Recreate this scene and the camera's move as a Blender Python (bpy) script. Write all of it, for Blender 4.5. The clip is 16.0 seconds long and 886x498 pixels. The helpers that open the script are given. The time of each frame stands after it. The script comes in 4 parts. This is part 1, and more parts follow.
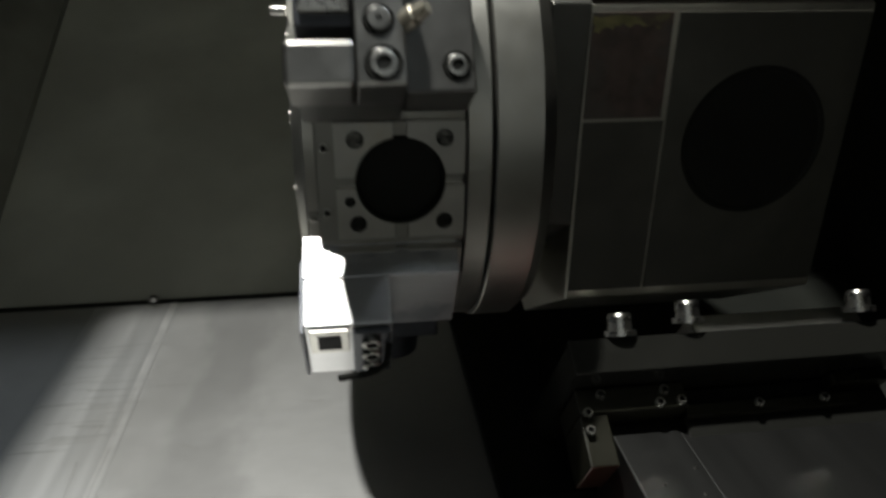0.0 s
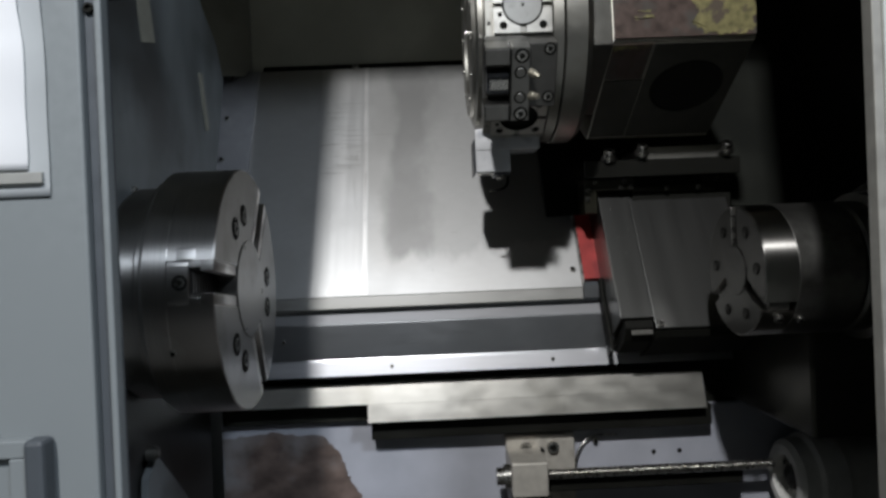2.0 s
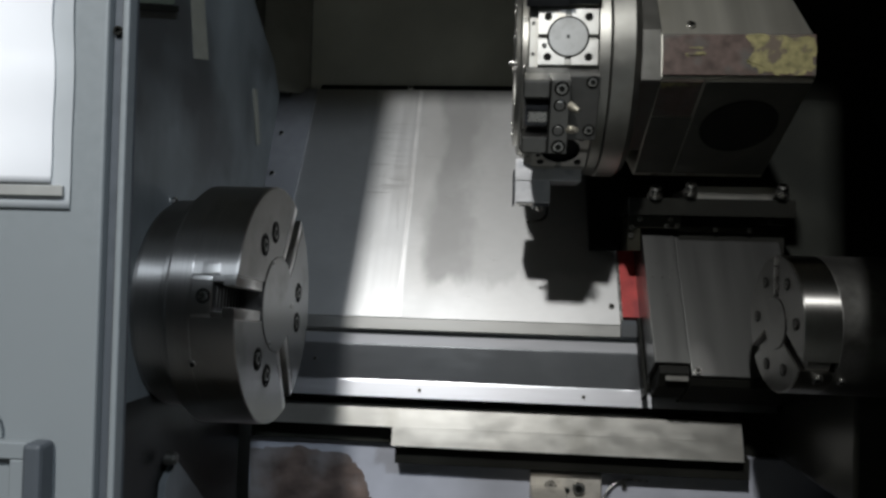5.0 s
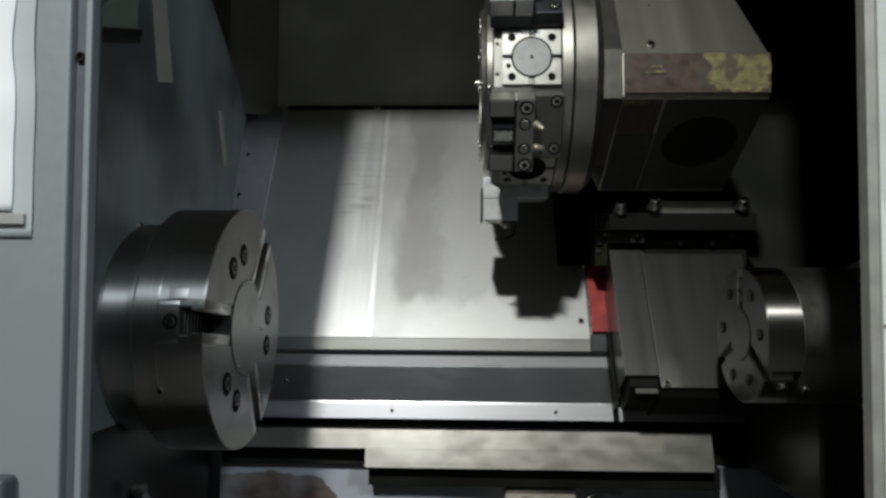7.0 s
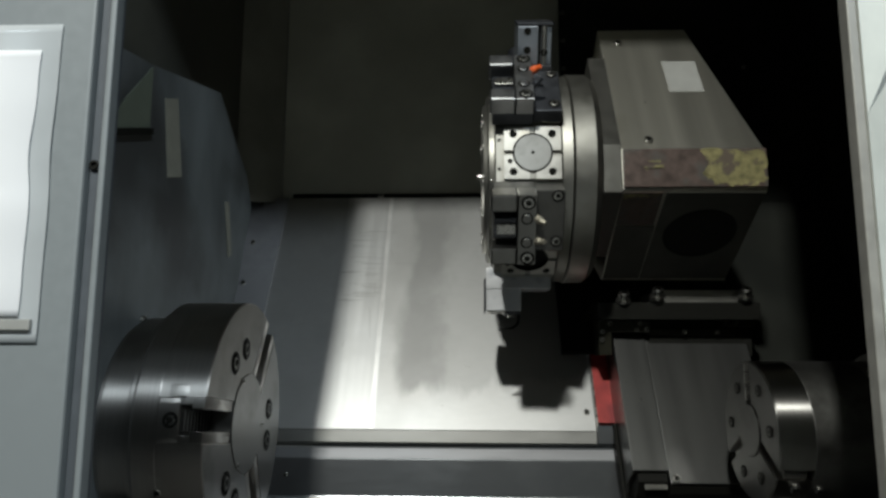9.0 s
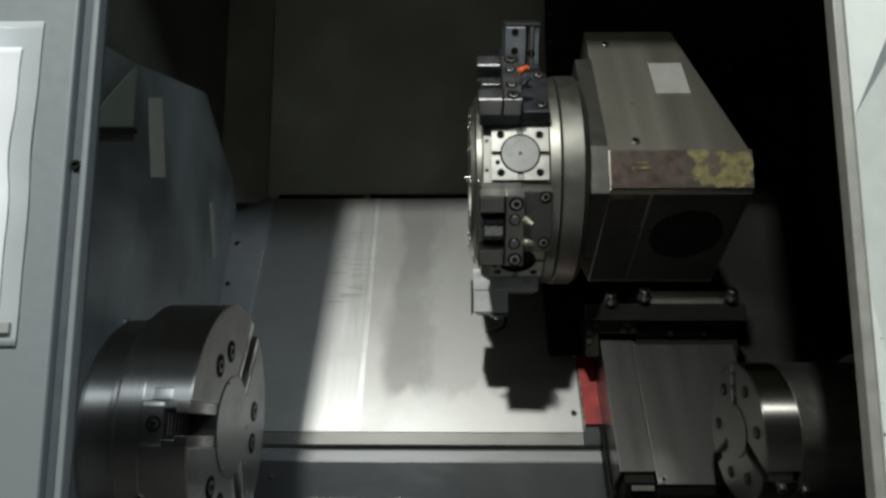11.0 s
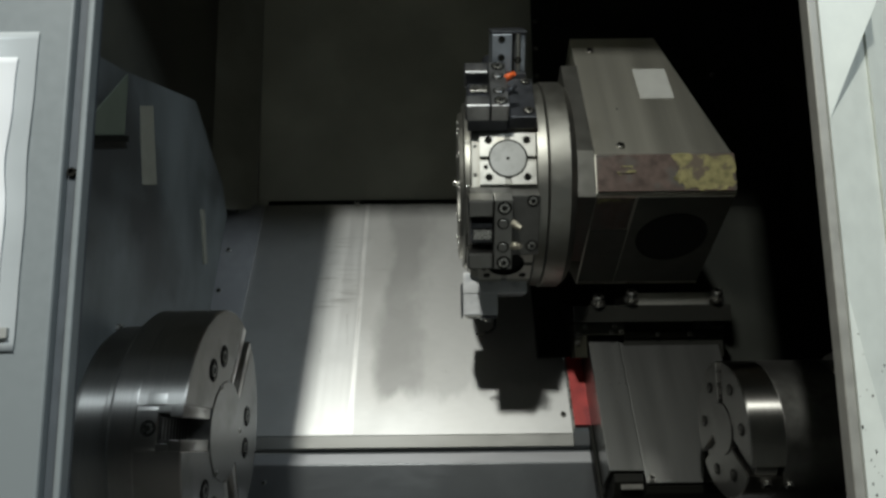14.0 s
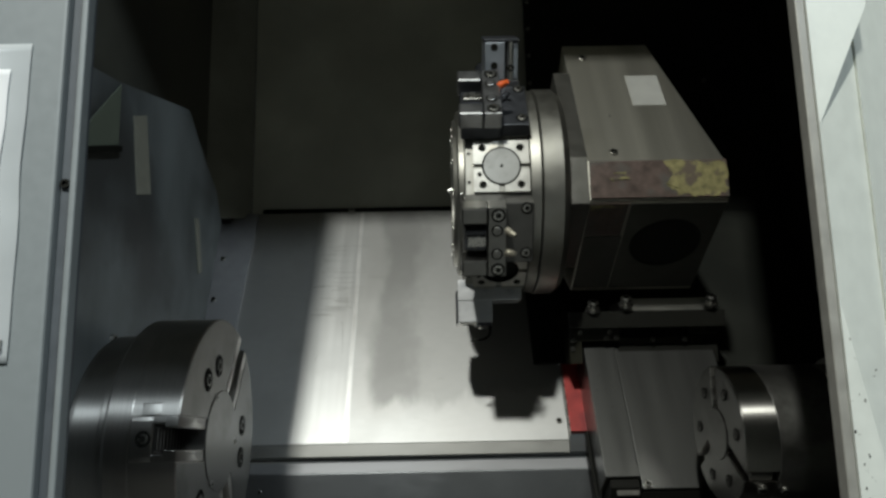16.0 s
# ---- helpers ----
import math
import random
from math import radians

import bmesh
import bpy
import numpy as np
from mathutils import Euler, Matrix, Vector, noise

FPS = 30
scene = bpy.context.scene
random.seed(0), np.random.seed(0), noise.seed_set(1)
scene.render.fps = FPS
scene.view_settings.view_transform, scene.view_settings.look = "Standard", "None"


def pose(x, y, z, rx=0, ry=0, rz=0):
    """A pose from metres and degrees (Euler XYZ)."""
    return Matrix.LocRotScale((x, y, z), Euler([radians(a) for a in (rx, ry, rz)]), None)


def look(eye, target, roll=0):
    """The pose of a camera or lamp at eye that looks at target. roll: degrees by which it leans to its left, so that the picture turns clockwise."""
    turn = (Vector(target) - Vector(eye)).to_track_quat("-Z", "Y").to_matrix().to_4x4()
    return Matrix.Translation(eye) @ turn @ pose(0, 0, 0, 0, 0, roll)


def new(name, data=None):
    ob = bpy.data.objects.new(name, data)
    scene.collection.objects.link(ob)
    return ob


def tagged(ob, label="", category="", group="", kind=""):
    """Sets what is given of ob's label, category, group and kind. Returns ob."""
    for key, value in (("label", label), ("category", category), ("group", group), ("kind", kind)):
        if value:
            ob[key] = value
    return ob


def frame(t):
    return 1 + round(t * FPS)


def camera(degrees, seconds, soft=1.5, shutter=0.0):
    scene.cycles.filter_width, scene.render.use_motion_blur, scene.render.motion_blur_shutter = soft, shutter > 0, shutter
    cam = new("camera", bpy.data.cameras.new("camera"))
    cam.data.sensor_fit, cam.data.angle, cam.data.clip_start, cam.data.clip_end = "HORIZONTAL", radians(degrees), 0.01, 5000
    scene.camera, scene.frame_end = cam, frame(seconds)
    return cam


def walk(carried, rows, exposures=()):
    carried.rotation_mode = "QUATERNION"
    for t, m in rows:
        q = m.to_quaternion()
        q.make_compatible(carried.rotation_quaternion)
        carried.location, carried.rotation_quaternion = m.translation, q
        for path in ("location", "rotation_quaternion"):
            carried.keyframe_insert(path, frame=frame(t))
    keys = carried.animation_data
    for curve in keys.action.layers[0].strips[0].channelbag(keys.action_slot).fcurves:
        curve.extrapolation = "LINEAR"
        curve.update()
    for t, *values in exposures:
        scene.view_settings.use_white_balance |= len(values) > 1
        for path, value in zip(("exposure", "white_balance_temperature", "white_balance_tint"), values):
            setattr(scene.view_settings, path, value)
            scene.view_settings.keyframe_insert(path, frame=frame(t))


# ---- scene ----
cam = camera(64.6, 16.0, soft=2.8, shutter=0.4)
METRES, EYE, TILT, LEAN, TURN = 0.8, 1.0, 0.0, 0.0, -8.7
ROWS = [
    (0.0, 0.0, 0.0, 0.0, 4.46, 34.89, 6.42),
    (0.5, -0.0237, -0.1997, 0.1203, 3.65, 15.05, 6.44),
    (1.0, -0.011, -0.4268, 0.1702, 2.85, 1.52, 6.99),
    (1.5, 0.0245, -0.6413, 0.1492, 5.63, 2.12, 3.97),
    (2.0, -0.0035, -0.7388, 0.1063, 7.51, -0.47, 2.38),
    (2.5, 0.0027, -0.7643, 0.1067, 8.96, -2.06, 1.59),
    (3.0, 0.0486, -0.7343, 0.1147, 10.34, -0.51, 0.18),
    (3.5, 0.0651, -0.721, 0.1118, 12.81, -1.05, -1.54),
    (4.0, 0.0497, -0.7218, 0.1159, 13.9, -0.59, -1.9),
    (6.5, 0.0496, -0.7208, 0.1252, 11.06, 2.17, -0.61),
    (7.0, 0.0515, -0.7244, 0.1257, 10.68, 2.32, -0.3),
    (7.5, 0.0506, -0.7282, 0.1392, 10.47, 4.97, 0.61),
    (8.0, 0.0473, -0.7267, 0.1476, 10.57, 6.81, 0.69),
    (8.5, 0.0461, -0.7264, 0.1492, 10.62, 7.8, 0.11),
    (9.0, 0.0496, -0.7294, 0.1495, 10.81, 8.48, -0.22),
    (9.5, 0.0496, -0.7282, 0.1503, 10.64, 8.64, -0.7),
    (10.0, 0.0496, -0.724, 0.1514, 10.26, 8.54, -0.6),
    (12.5, 0.0414, -0.7288, 0.1477, 9.13, 8.74, 0.14),
    (13.0, 0.0436, -0.7317, 0.1465, 9.05, 8.86, 0.0),
    (13.5, 0.0464, -0.7372, 0.1458, 8.95, 8.95, 0.34),
    (14.0, 0.0477, -0.7387, 0.1457, 8.85, 9.04, 0.6),
    (14.5, 0.0484, -0.7388, 0.1453, 8.72, 9.12, 0.89),
    (15.0, 0.0503, -0.7419, 0.1459, 8.68, 9.26, 1.04),
    (15.5, 0.0507, -0.7423, 0.1462, 8.54, 9.47, 1.04),
    (16.0, 0.0498, -0.7406, 0.1474, 8.57, 9.54, 1.09),
]
walk(cam, [(t, pose(0, 0, EYE, TILT, LEAN, TURN) @ pose(METRES * x, METRES * y, METRES * z, 90 + pitch, roll, yaw)) for t, x, y, z, yaw, pitch, roll in ROWS],
     exposures=((0.0, 0.75, 6500, 14), (0.5, 0.72, 6450, 15), (1.0, 0.2, 6350, 16), (2.0, -0.04, 6250, 18), (4.0, 0.0, 6250, 18), (7.0, -0.14, 6400, 13), (16.0, -0.16, 6500, 10)))

# ---------------------------------------------------------------- light
world = bpy.data.worlds.new("hall_air")
world.use_nodes = True
world.node_tree.nodes["Background"].inputs[0].default_value = (0.75, 0.85, 1.0, 1)
world.node_tree.nodes["Background"].inputs[1].default_value = 0.028
scene.world = world


def area_lamp(name, eye, target, sx, sy, watts, colour):
    data = bpy.data.lights.new(name, "AREA")
    data.shape, data.size, data.size_y, data.energy, data.color = "RECTANGLE", sx, sy, watts, colour
    ob = new(name, data)
    ob.matrix_world = look(eye, target)
    return ob


area_lamp("high_bay_lamp", (-0.425, -1.76, 2.67), (0, 0.4, 1.1), 0.09, 0.09, 55, (0.97, 1.0, 0.94))
# Unseen bluish lamp added on the right to brighten chuck and guard.
area_lamp("right_fill_lamp", (2.15, -3.4, 3.8), (-0.3, 0.2, 1.1), 0.55, 0.4, 88, (0.80, 0.93, 1.0))


# ---------------------------------------------------------------- materials
def material(name, colour, rough, metal=0.0, vary=0.15, scale=30.0, stretch=(1, 1, 1), bump=0.1, second=None, patch=4.0,
             patch_at=0.5, rough_vary=0.1, spec=0.5, patch_w=0.12, aniso=0.0):
    """Grain at one size, patches of a second colour at another, and fine relief."""
    m = bpy.data.materials.new(name)
    m.use_nodes = True
    nt = m.node_tree
    b = nt.nodes["Principled BSDF"]
    b.inputs["Metallic"].default_value = metal
    b.inputs["Specular IOR Level"].default_value = spec
    if aniso:
        b.inputs["Anisotropic"].default_value = aniso
        way = nt.nodes.new("ShaderNodeCombineXYZ")
        way.inputs[0].default_value, way.inputs[1].default_value, way.inputs[2].default_value = 1.0, 0.03, 0.02
        nt.links.new(way.outputs[0], b.inputs["Tangent"])
    tc = nt.nodes.new("ShaderNodeTexCoord")
    mp = nt.nodes.new("ShaderNodeMapping")
    mp.inputs["Scale"].default_value = stretch
    nt.links.new(tc.outputs["Object"], mp.inputs[0])
    n1 = nt.nodes.new("ShaderNodeTexNoise")
    n1.inputs["Scale"].default_value, n1.inputs["Detail"].default_value = scale, 6
    nt.links.new(mp.outputs[0], n1.inputs[0])
    n2 = nt.nodes.new("ShaderNodeTexNoise")
    n2.inputs["Scale"].default_value, n2.inputs["Detail"].default_value = patch, 5
    nt.links.new(tc.outputs["Object"], n2.inputs[0])
    r = nt.nodes.new("ShaderNodeValToRGB")
    r.color_ramp.elements[0].position, r.color_ramp.elements[1].position = 0.3, 0.72
    lo = tuple(c * (1 - vary) for c in colour)
    hi = tuple(min(1, c * (1 + vary)) for c in colour)
    r.color_ramp.elements[0].color, r.color_ramp.elements[1].color = (*lo, 1), (*hi, 1)
    nt.links.new(n1.outputs[0], r.inputs[0])
    mix = nt.nodes.new("ShaderNodeMix")
    mix.data_type = "RGBA"
    k = nt.nodes.new("ShaderNodeValToRGB")
    k.color_ramp.elements[0].position, k.color_ramp.elements[1].position = patch_at, min(1, patch_at + patch_w)
    nt.links.new(n2.outputs[0], k.inputs[0])
    nt.links.new(k.outputs[0], mix.inputs[0])
    nt.links.new(r.outputs[0], mix.inputs[6])
    mix.inputs[7].default_value = (*(second or tuple(c * (1 - vary * 0.6) for c in colour)), 1)
    nt.links.new(mix.outputs[2], b.inputs["Base Color"])
    rr = nt.nodes.new("ShaderNodeMapRange")
    rr.inputs[3].default_value, rr.inputs[4].default_value = max(0.03, rough - rough_vary), min(1, rough + rough_vary)
    nt.links.new(n1.outputs[0], rr.inputs[0])
    nt.links.new(rr.outputs[0], b.inputs["Roughness"])
    bp = nt.nodes.new("ShaderNodeBump")
    bp.inputs["Strength"].default_value, bp.inputs["Distance"].default_value = bump, 0.001
    nt.links.new(n1.outputs[0], bp.inputs["Height"])
    nt.links.new(bp.outputs[0], b.inputs["Normal"])
    return m


def dull_band(m):
    """Dulls and darkens a band of the slanted cover, with uneven left and lower edges."""
    nt = m.node_tree
    b = nt.nodes["Principled BSDF"]
    tc = nt.nodes.new("ShaderNodeTexCoord")
    sep = nt.nodes.new("ShaderNodeSeparateXYZ")
    nt.links.new(tc.outputs["Object"], sep.inputs[0])

    def wander(scale, stretch, size):
        mp = nt.nodes.new("ShaderNodeMapping")
        mp.inputs["Scale"].default_value = stretch
        nt.links.new(tc.outputs["Object"], mp.inputs[0])
        n = nt.nodes.new("ShaderNodeTexNoise")
        n.inputs["Scale"].default_value, n.inputs["Detail"].default_value = scale, 4
        nt.links.new(mp.outputs[0], n.inputs[0])
        k = nt.nodes.new("ShaderNodeMath")
        k.operation = "MULTIPLY_ADD"
        k.inputs[1].default_value, k.inputs[2].default_value = size, -size / 2
        nt.links.new(n.outputs[0], k.inputs[0])
        return k.outputs[0]

    def edge(coord, w, lo, hi):
        add = nt.nodes.new("ShaderNodeMath")
        nt.links.new(coord, add.inputs[0])
        nt.links.new(w, add.inputs[1])
        r = nt.nodes.new("ShaderNodeMapRange")
        r.interpolation_type = "SMOOTHSTEP"
        r.inputs[1].default_value, r.inputs[2].default_value = lo, hi
        nt.links.new(add.outputs[0], r.inputs[0])
        return r.outputs[0]

    def times(p, q):
        k = nt.nodes.new("ShaderNodeMath")
        k.operation = "MULTIPLY"
        nt.links.new(p, k.inputs[0])
        nt.links.new(q, k.inputs[1])
        return k.outputs[0]

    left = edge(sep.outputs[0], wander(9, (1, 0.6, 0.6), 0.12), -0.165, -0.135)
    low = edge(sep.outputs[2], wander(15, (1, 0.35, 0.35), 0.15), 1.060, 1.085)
    dull_mask = times(left, low)
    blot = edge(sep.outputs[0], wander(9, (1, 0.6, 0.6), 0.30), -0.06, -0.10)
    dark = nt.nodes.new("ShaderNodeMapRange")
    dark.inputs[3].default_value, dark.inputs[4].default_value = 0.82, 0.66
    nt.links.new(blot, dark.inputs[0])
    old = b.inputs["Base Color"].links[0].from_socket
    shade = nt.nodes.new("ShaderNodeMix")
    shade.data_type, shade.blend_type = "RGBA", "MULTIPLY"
    nt.links.new(dull_mask, shade.inputs[0])
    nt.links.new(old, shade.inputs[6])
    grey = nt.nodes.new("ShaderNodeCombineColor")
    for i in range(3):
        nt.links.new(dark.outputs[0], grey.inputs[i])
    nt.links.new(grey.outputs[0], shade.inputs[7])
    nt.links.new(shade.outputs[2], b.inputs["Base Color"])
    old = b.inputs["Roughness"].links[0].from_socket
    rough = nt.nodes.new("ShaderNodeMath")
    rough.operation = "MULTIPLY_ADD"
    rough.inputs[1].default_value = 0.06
    nt.links.new(dull_mask, rough.inputs[0])
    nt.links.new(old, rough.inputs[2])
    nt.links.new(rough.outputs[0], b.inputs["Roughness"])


STEEL_SHEET = material("brushed_sheet_steel", (0.54, 0.535, 0.52), 0.47, 1.0, 0.025, 120, (0.5, 1, 1), 0.006, (0.49, 0.485, 0.47), 4.5, 0.515, 0.03, patch_w=0.075)
dull_band(STEEL_SHEET)
LIP_STEEL = material("dull_folded_lip", (0.34, 0.335, 0.315), 0.42, 1.0, 0.06, 90, (0.3, 1, 1), 0.01)
SHEET_WORN = material("polished_wear_track", (0.64, 0.635, 0.62), 0.44, 1.0, 0.06, 90, (1, 0.05, 0.05), 0.010, (0.57, 0.565, 0.55), 14, 0.48, 0.05, patch_w=0.25)
SHEET_BRIGHT = material("polished_wear_line", (0.84, 0.83, 0.81), 0.42, 1.0, 0.05, 120, (1, 0.1, 0.1), 0.01, (0.70, 0.69, 0.67), 26, 0.5, 0.04, patch_w=0.2)
STEEL_WAY = material("ground_way_steel", (0.42, 0.43, 0.44), 0.33, 1.0, 0.03, 90, (0.3, 1, 1), 0.01, (0.37, 0.38, 0.39), 9, 0.5, 0.03)
STRIP_STEEL = material("dull_strip_steel", (0.36, 0.36, 0.37), 0.5, 0.6, 0.08, 60, (1, 1, 1), 0.05)
SADDLE_STEEL = material("streaked_saddle_steel", (0.20, 0.20, 0.19), 0.32, 1.0, 0.10, 70, (1, 0.03, 0.03), 0.003, (0.20, 0.20, 0.19), 9, 0.5, 0.03)
SUB_BODY = material("oily_matt_chuck_body", (0.17, 0.167, 0.155), 0.45, 1.0, 0.08, 90, (1, 1, 1), 0.02, (0.075, 0.072, 0.066), 14, 0.55, 0.05)
# Oily steel, near black because its shade is in the colour.
SHADED_GLOSS = material("shaded_oily_steel", (0.014, 0.014, 0.012), 0.20, 0.0, 0.25, 30, (1, 1, 1), 0.03, spec=0.3)
OLIVE_STEEL = material("oily_olive_plate", (0.024, 0.023, 0.015), 0.32, 0.4, 0.2, 50, (1, 1, 1), 0.05)
SLIDE_STEEL = material("dull_slide_ledge", (0.42, 0.41, 0.37), 0.40, 1.0, 0.06, 45, (0.5, 1, 1), 0.012)
HOLDER_BRIGHT = material("milled_block_steel", (0.62, 0.62, 0.62), 0.42, 1.0, 0.05, 120, (0.3, 1, 1), 0.02, (0.40, 0.41, 0.43), 25, 0.55)
HOLDER_NEUTRAL = material("dull_grey_holder_steel", (0.095, 0.093, 0.086), 0.42, 0.7, 0.12, 70, (1, 1, 1), 0.05)
NOZZLE = material("dull_pale_nozzle", (0.46, 0.42, 0.33), 0.4, 0.8, 0.15, 90)
# Near black with low gloss, for the panel right of the turret.
REAR_BLACK = material("near_black_rear", (0.018, 0.019, 0.016), 0.5, 0.0, 0.25, 12, (1, 1, 1), 0.04, (0.013, 0.014, 0.012), 5, 0.5, spec=0.12)
BEARING = material("pale_worn_bearing_block", (0.52, 0.49, 0.43), 0.42, 0.35, 0.12, 70, (1, 1, 1), 0.08, (0.36, 0.32, 0.27), 45, 0.58)
PLATE_GREY = material("grey_mounting_steel", (0.12, 0.117, 0.105), 0.42, 0.8, 0.1, 60)
UNDER_DARK = material("dark_olive_under_side", (0.055, 0.053, 0.043), 0.42, 0.1, 0.25, 40, (1, 1, 1), 0.06)
STEEL_DARK = material("dull_dark_steel", (0.028, 0.027, 0.024), 0.40, 0.5, 0.2, 50)
SCRATCH = material("dull_scratch", (0.30, 0.29, 0.27), 0.6, 0.6, 0.2, 90)
SUB_STEEL = material("dark_oily_chuck_steel", (0.30, 0.29, 0.27), 0.34, 1.0, 0.06, 120, (4, 0.4, 0.4), 0.004, (0.26, 0.25, 0.235), 14, 0.55, 0.02, aniso=0.97)
SUB_DARK = material("dark_oily_hub", (0.070, 0.068, 0.063), 0.38, 1.0, 0.15, 60, (1, 1, 1), 0.04, (0.05, 0.048, 0.044), 20, 0.5)
CHUCK_FACE = material("faced_chuck_steel", (0.20, 0.195, 0.185), 0.38, 1.0, 0.10, 60, (1, 1, 1), 0.04, (0.15, 0.145, 0.135), 18, 0.52)
CAP_STEEL = material("matt_cap_steel", (0.29, 0.29, 0.275), 0.5, 0.5, 0.06, 120, (1, 1, 1), 0.05, (0.21, 0.21, 0.195), 70, 0.5, patch_w=0.25)
FACE_DULL = material("oily_clamp_steel", (0.21, 0.205, 0.19), 0.36, 1.0, 0.1, 70, (1, 1, 1), 0.06)
HOLDER_LIGHT = material("satin_clamp_steel", (0.30, 0.30, 0.30), 0.35, 1.0, 0.1, 70, (1, 1, 1), 0.06)
HOLDER_BLUE = material("blue_steel", (0.40, 0.43, 0.47), 0.36, 0.9, 0.08, 70, (1, 1, 1), 0.05)
PRIMER = material("reddish_primer", (0.085, 0.060, 0.050), 0.42, 0.2, 0.35, 90, (1, 1, 1), 0.15, (0.085, 0.076, 0.066), 35, 0.5)
YELLOW = material("ochre_paint", (0.18, 0.16, 0.065), 0.55, 0.0, 0.40, 110, (1, 1, 1), 0.3, (0.085, 0.065, 0.045), 42, 0.54, patch_w=0.06)
WAY_EDGE = material("bright_way_edge", (0.46, 0.46, 0.47), 0.45, 1.0, 0.05, 200, (0.08, 1, 1), 0.02)
STEEL_PLATE = material("worn_plate_steel", (0.69, 0.67, 0.61), 0.33, 1.0, 0.06, 60, (0.5, 1, 1), 0.025, (0.58, 0.56, 0.50), 14, 0.54, 0.08)
CHUCK_STEEL = material("turned_chuck_steel", (0.46, 0.44, 0.415), 0.37, 1.0, 0.08, 240, (3, 0.1, 0.1), 0.02, (0.36, 0.335, 0.31), 9, 0.54, 0.03, aniso=0.97)
TURRET_STEEL = material("ground_turret_steel", (0.33, 0.322, 0.29), 0.42, 1.0, 0.05, 60, (1, 1, 1), 0.012, (0.28, 0.27, 0.235), 14, 0.56)
FACE_STEEL = material("bright_face_steel", (0.52, 0.51, 0.47), 0.38, 1.0, 0.06, 90, (1, 1, 1), 0.05, (0.5, 0.47, 0.40), 45, 0.62)
HOLDER_DARK = material("blackened_holder_steel", (0.055, 0.058, 0.065), 0.38, 0.6, 0.2, 70, (1, 1, 1), 0.08)
HOLDER_GREY = material("phosphated_holder_steel", (0.085, 0.088, 0.095), 0.40, 0.7, 0.12, 70, (1, 1, 1), 0.06)
# Broad colour streaks stand in for highlights along the brushing.
HOUSING = material("brushed_cover_highlights", (0.58, 0.56, 0.49), 0.40, 1.0, 0.28, 17, (1, 0.012, 0.012), 0.01, (0.50, 0.48, 0.41), 7, 0.56, 0.10)
# Casting tone dropped to near black for the shade these parts stand in.
CAST_DARK = material("shaded_dark_casting", (0.022, 0.022, 0.018), 0.32, 0.0, 0.25, 25, (1, 1, 1), 0.10, spec=0.12)
BLACK = material("black_gap", (0.011, 0.011, 0.009), 0.6, 0.0, 0.2, 20, spec=0.1)
BOLT = material("oiled_socket_screw", (0.42, 0.41, 0.38), 0.28, 1.0, 0.15, 200)
RED_PAINT = material("red_paint", (0.35, 0.035, 0.03), 0.45, 0.0, 0.25, 60, (1, 1, 1), 0.1, (0.22, 0.02, 0.02), 25, 0.5)
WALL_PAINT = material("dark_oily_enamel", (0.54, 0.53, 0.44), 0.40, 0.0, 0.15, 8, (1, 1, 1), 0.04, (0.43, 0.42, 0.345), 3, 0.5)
# Darker copies of the wall enamel: shade on the side wall and corner.
SIDE_SHADED = material("shaded_side_enamel", (0.075, 0.074, 0.060), 0.5, 0.0, 0.25, 9, (1, 1, 1), 0.04, (0.05, 0.05, 0.042), 4, 0.5)
CORNER_HALF_SHADE = material("olive_half_shade_enamel", (0.24, 0.235, 0.195), 0.45, 0.0, 0.2, 9, (1, 1, 1), 0.04, (0.17, 0.165, 0.135), 4, 0.5)
GUARD_PAINT = material("blue_grey_guard", (0.15, 0.165, 0.170), 0.38, 0.2, 0.42, 11, (1, 1, 0.45), 0.06, (0.070, 0.073, 0.073), 5, 0.48, patch_w=0.14)
# Near-black guard tone standing for the shadow of the chuck.
GUARD_SHADED = material("shaded_guard_tone", (0.020, 0.020, 0.019), 0.35, 0.0, 0.3, 14, (1, 1, 0.5), 0.05, (0.013, 0.013, 0.012), 8, 0.5, spec=0.2)
DOOR_PAINT = material("grey_door_enamel", (0.21, 0.23, 0.235), 0.5, 0.0, 0.05, 120, (1, 1, 1), 0.06)
DOOR_DARK = material("dark_door_seal", (0.07, 0.08, 0.09), 0.55, 0.0, 0.15, 60)
JAMB_PAINT = material("cream_white_enamel", (0.62, 0.64, 0.59), 0.45, 0.0, 0.05, 60, (1, 1, 1), 0.05, (0.60, 0.62, 0.57), 3, 0.5)
JAMB_EDGE = material("grey_jamb_edge", (0.30, 0.29, 0.26), 0.5, 0.2, 0.15, 60)
BASE_PAINT = material("pale_blue_base_enamel", (0.40, 0.41, 0.45), 0.42, 0.0, 0.12, 14, (1, 1, 1), 0.05, (0.33, 0.34, 0.38), 6, 0.55)
RUST = material("rusty_coolant_stain", (0.145, 0.108, 0.092), 0.40, 0.0, 0.45, 28, (1, 1, 1.6), 0.25, (0.27, 0.255, 0.25), 13, 0.46, patch_w=0.22)
PAPER = material("white_paper", (0.88, 0.88, 0.88), 0.7, 0.0, 0.02, 30)
SLEEVE = material("clear_sleeve_border", (0.50, 0.52, 0.52), 0.3, 0.0, 0.05, 30)
LABEL_GREY = material("grey_sticker", (0.30, 0.30, 0.28), 0.6, 0.0, 0.06, 60)
TAPE = material("old_tape", (0.26, 0.255, 0.21), 0.6, 0.0, 0.1, 60)
GREEN_PAINT = material("pale_green_guard", (0.13, 0.15, 0.115), 0.5, 0.0, 0.1, 40)
ORANGE = material("orange_plastic", (0.75, 0.13, 0.03), 0.4, 0.0, 0.05, 60)
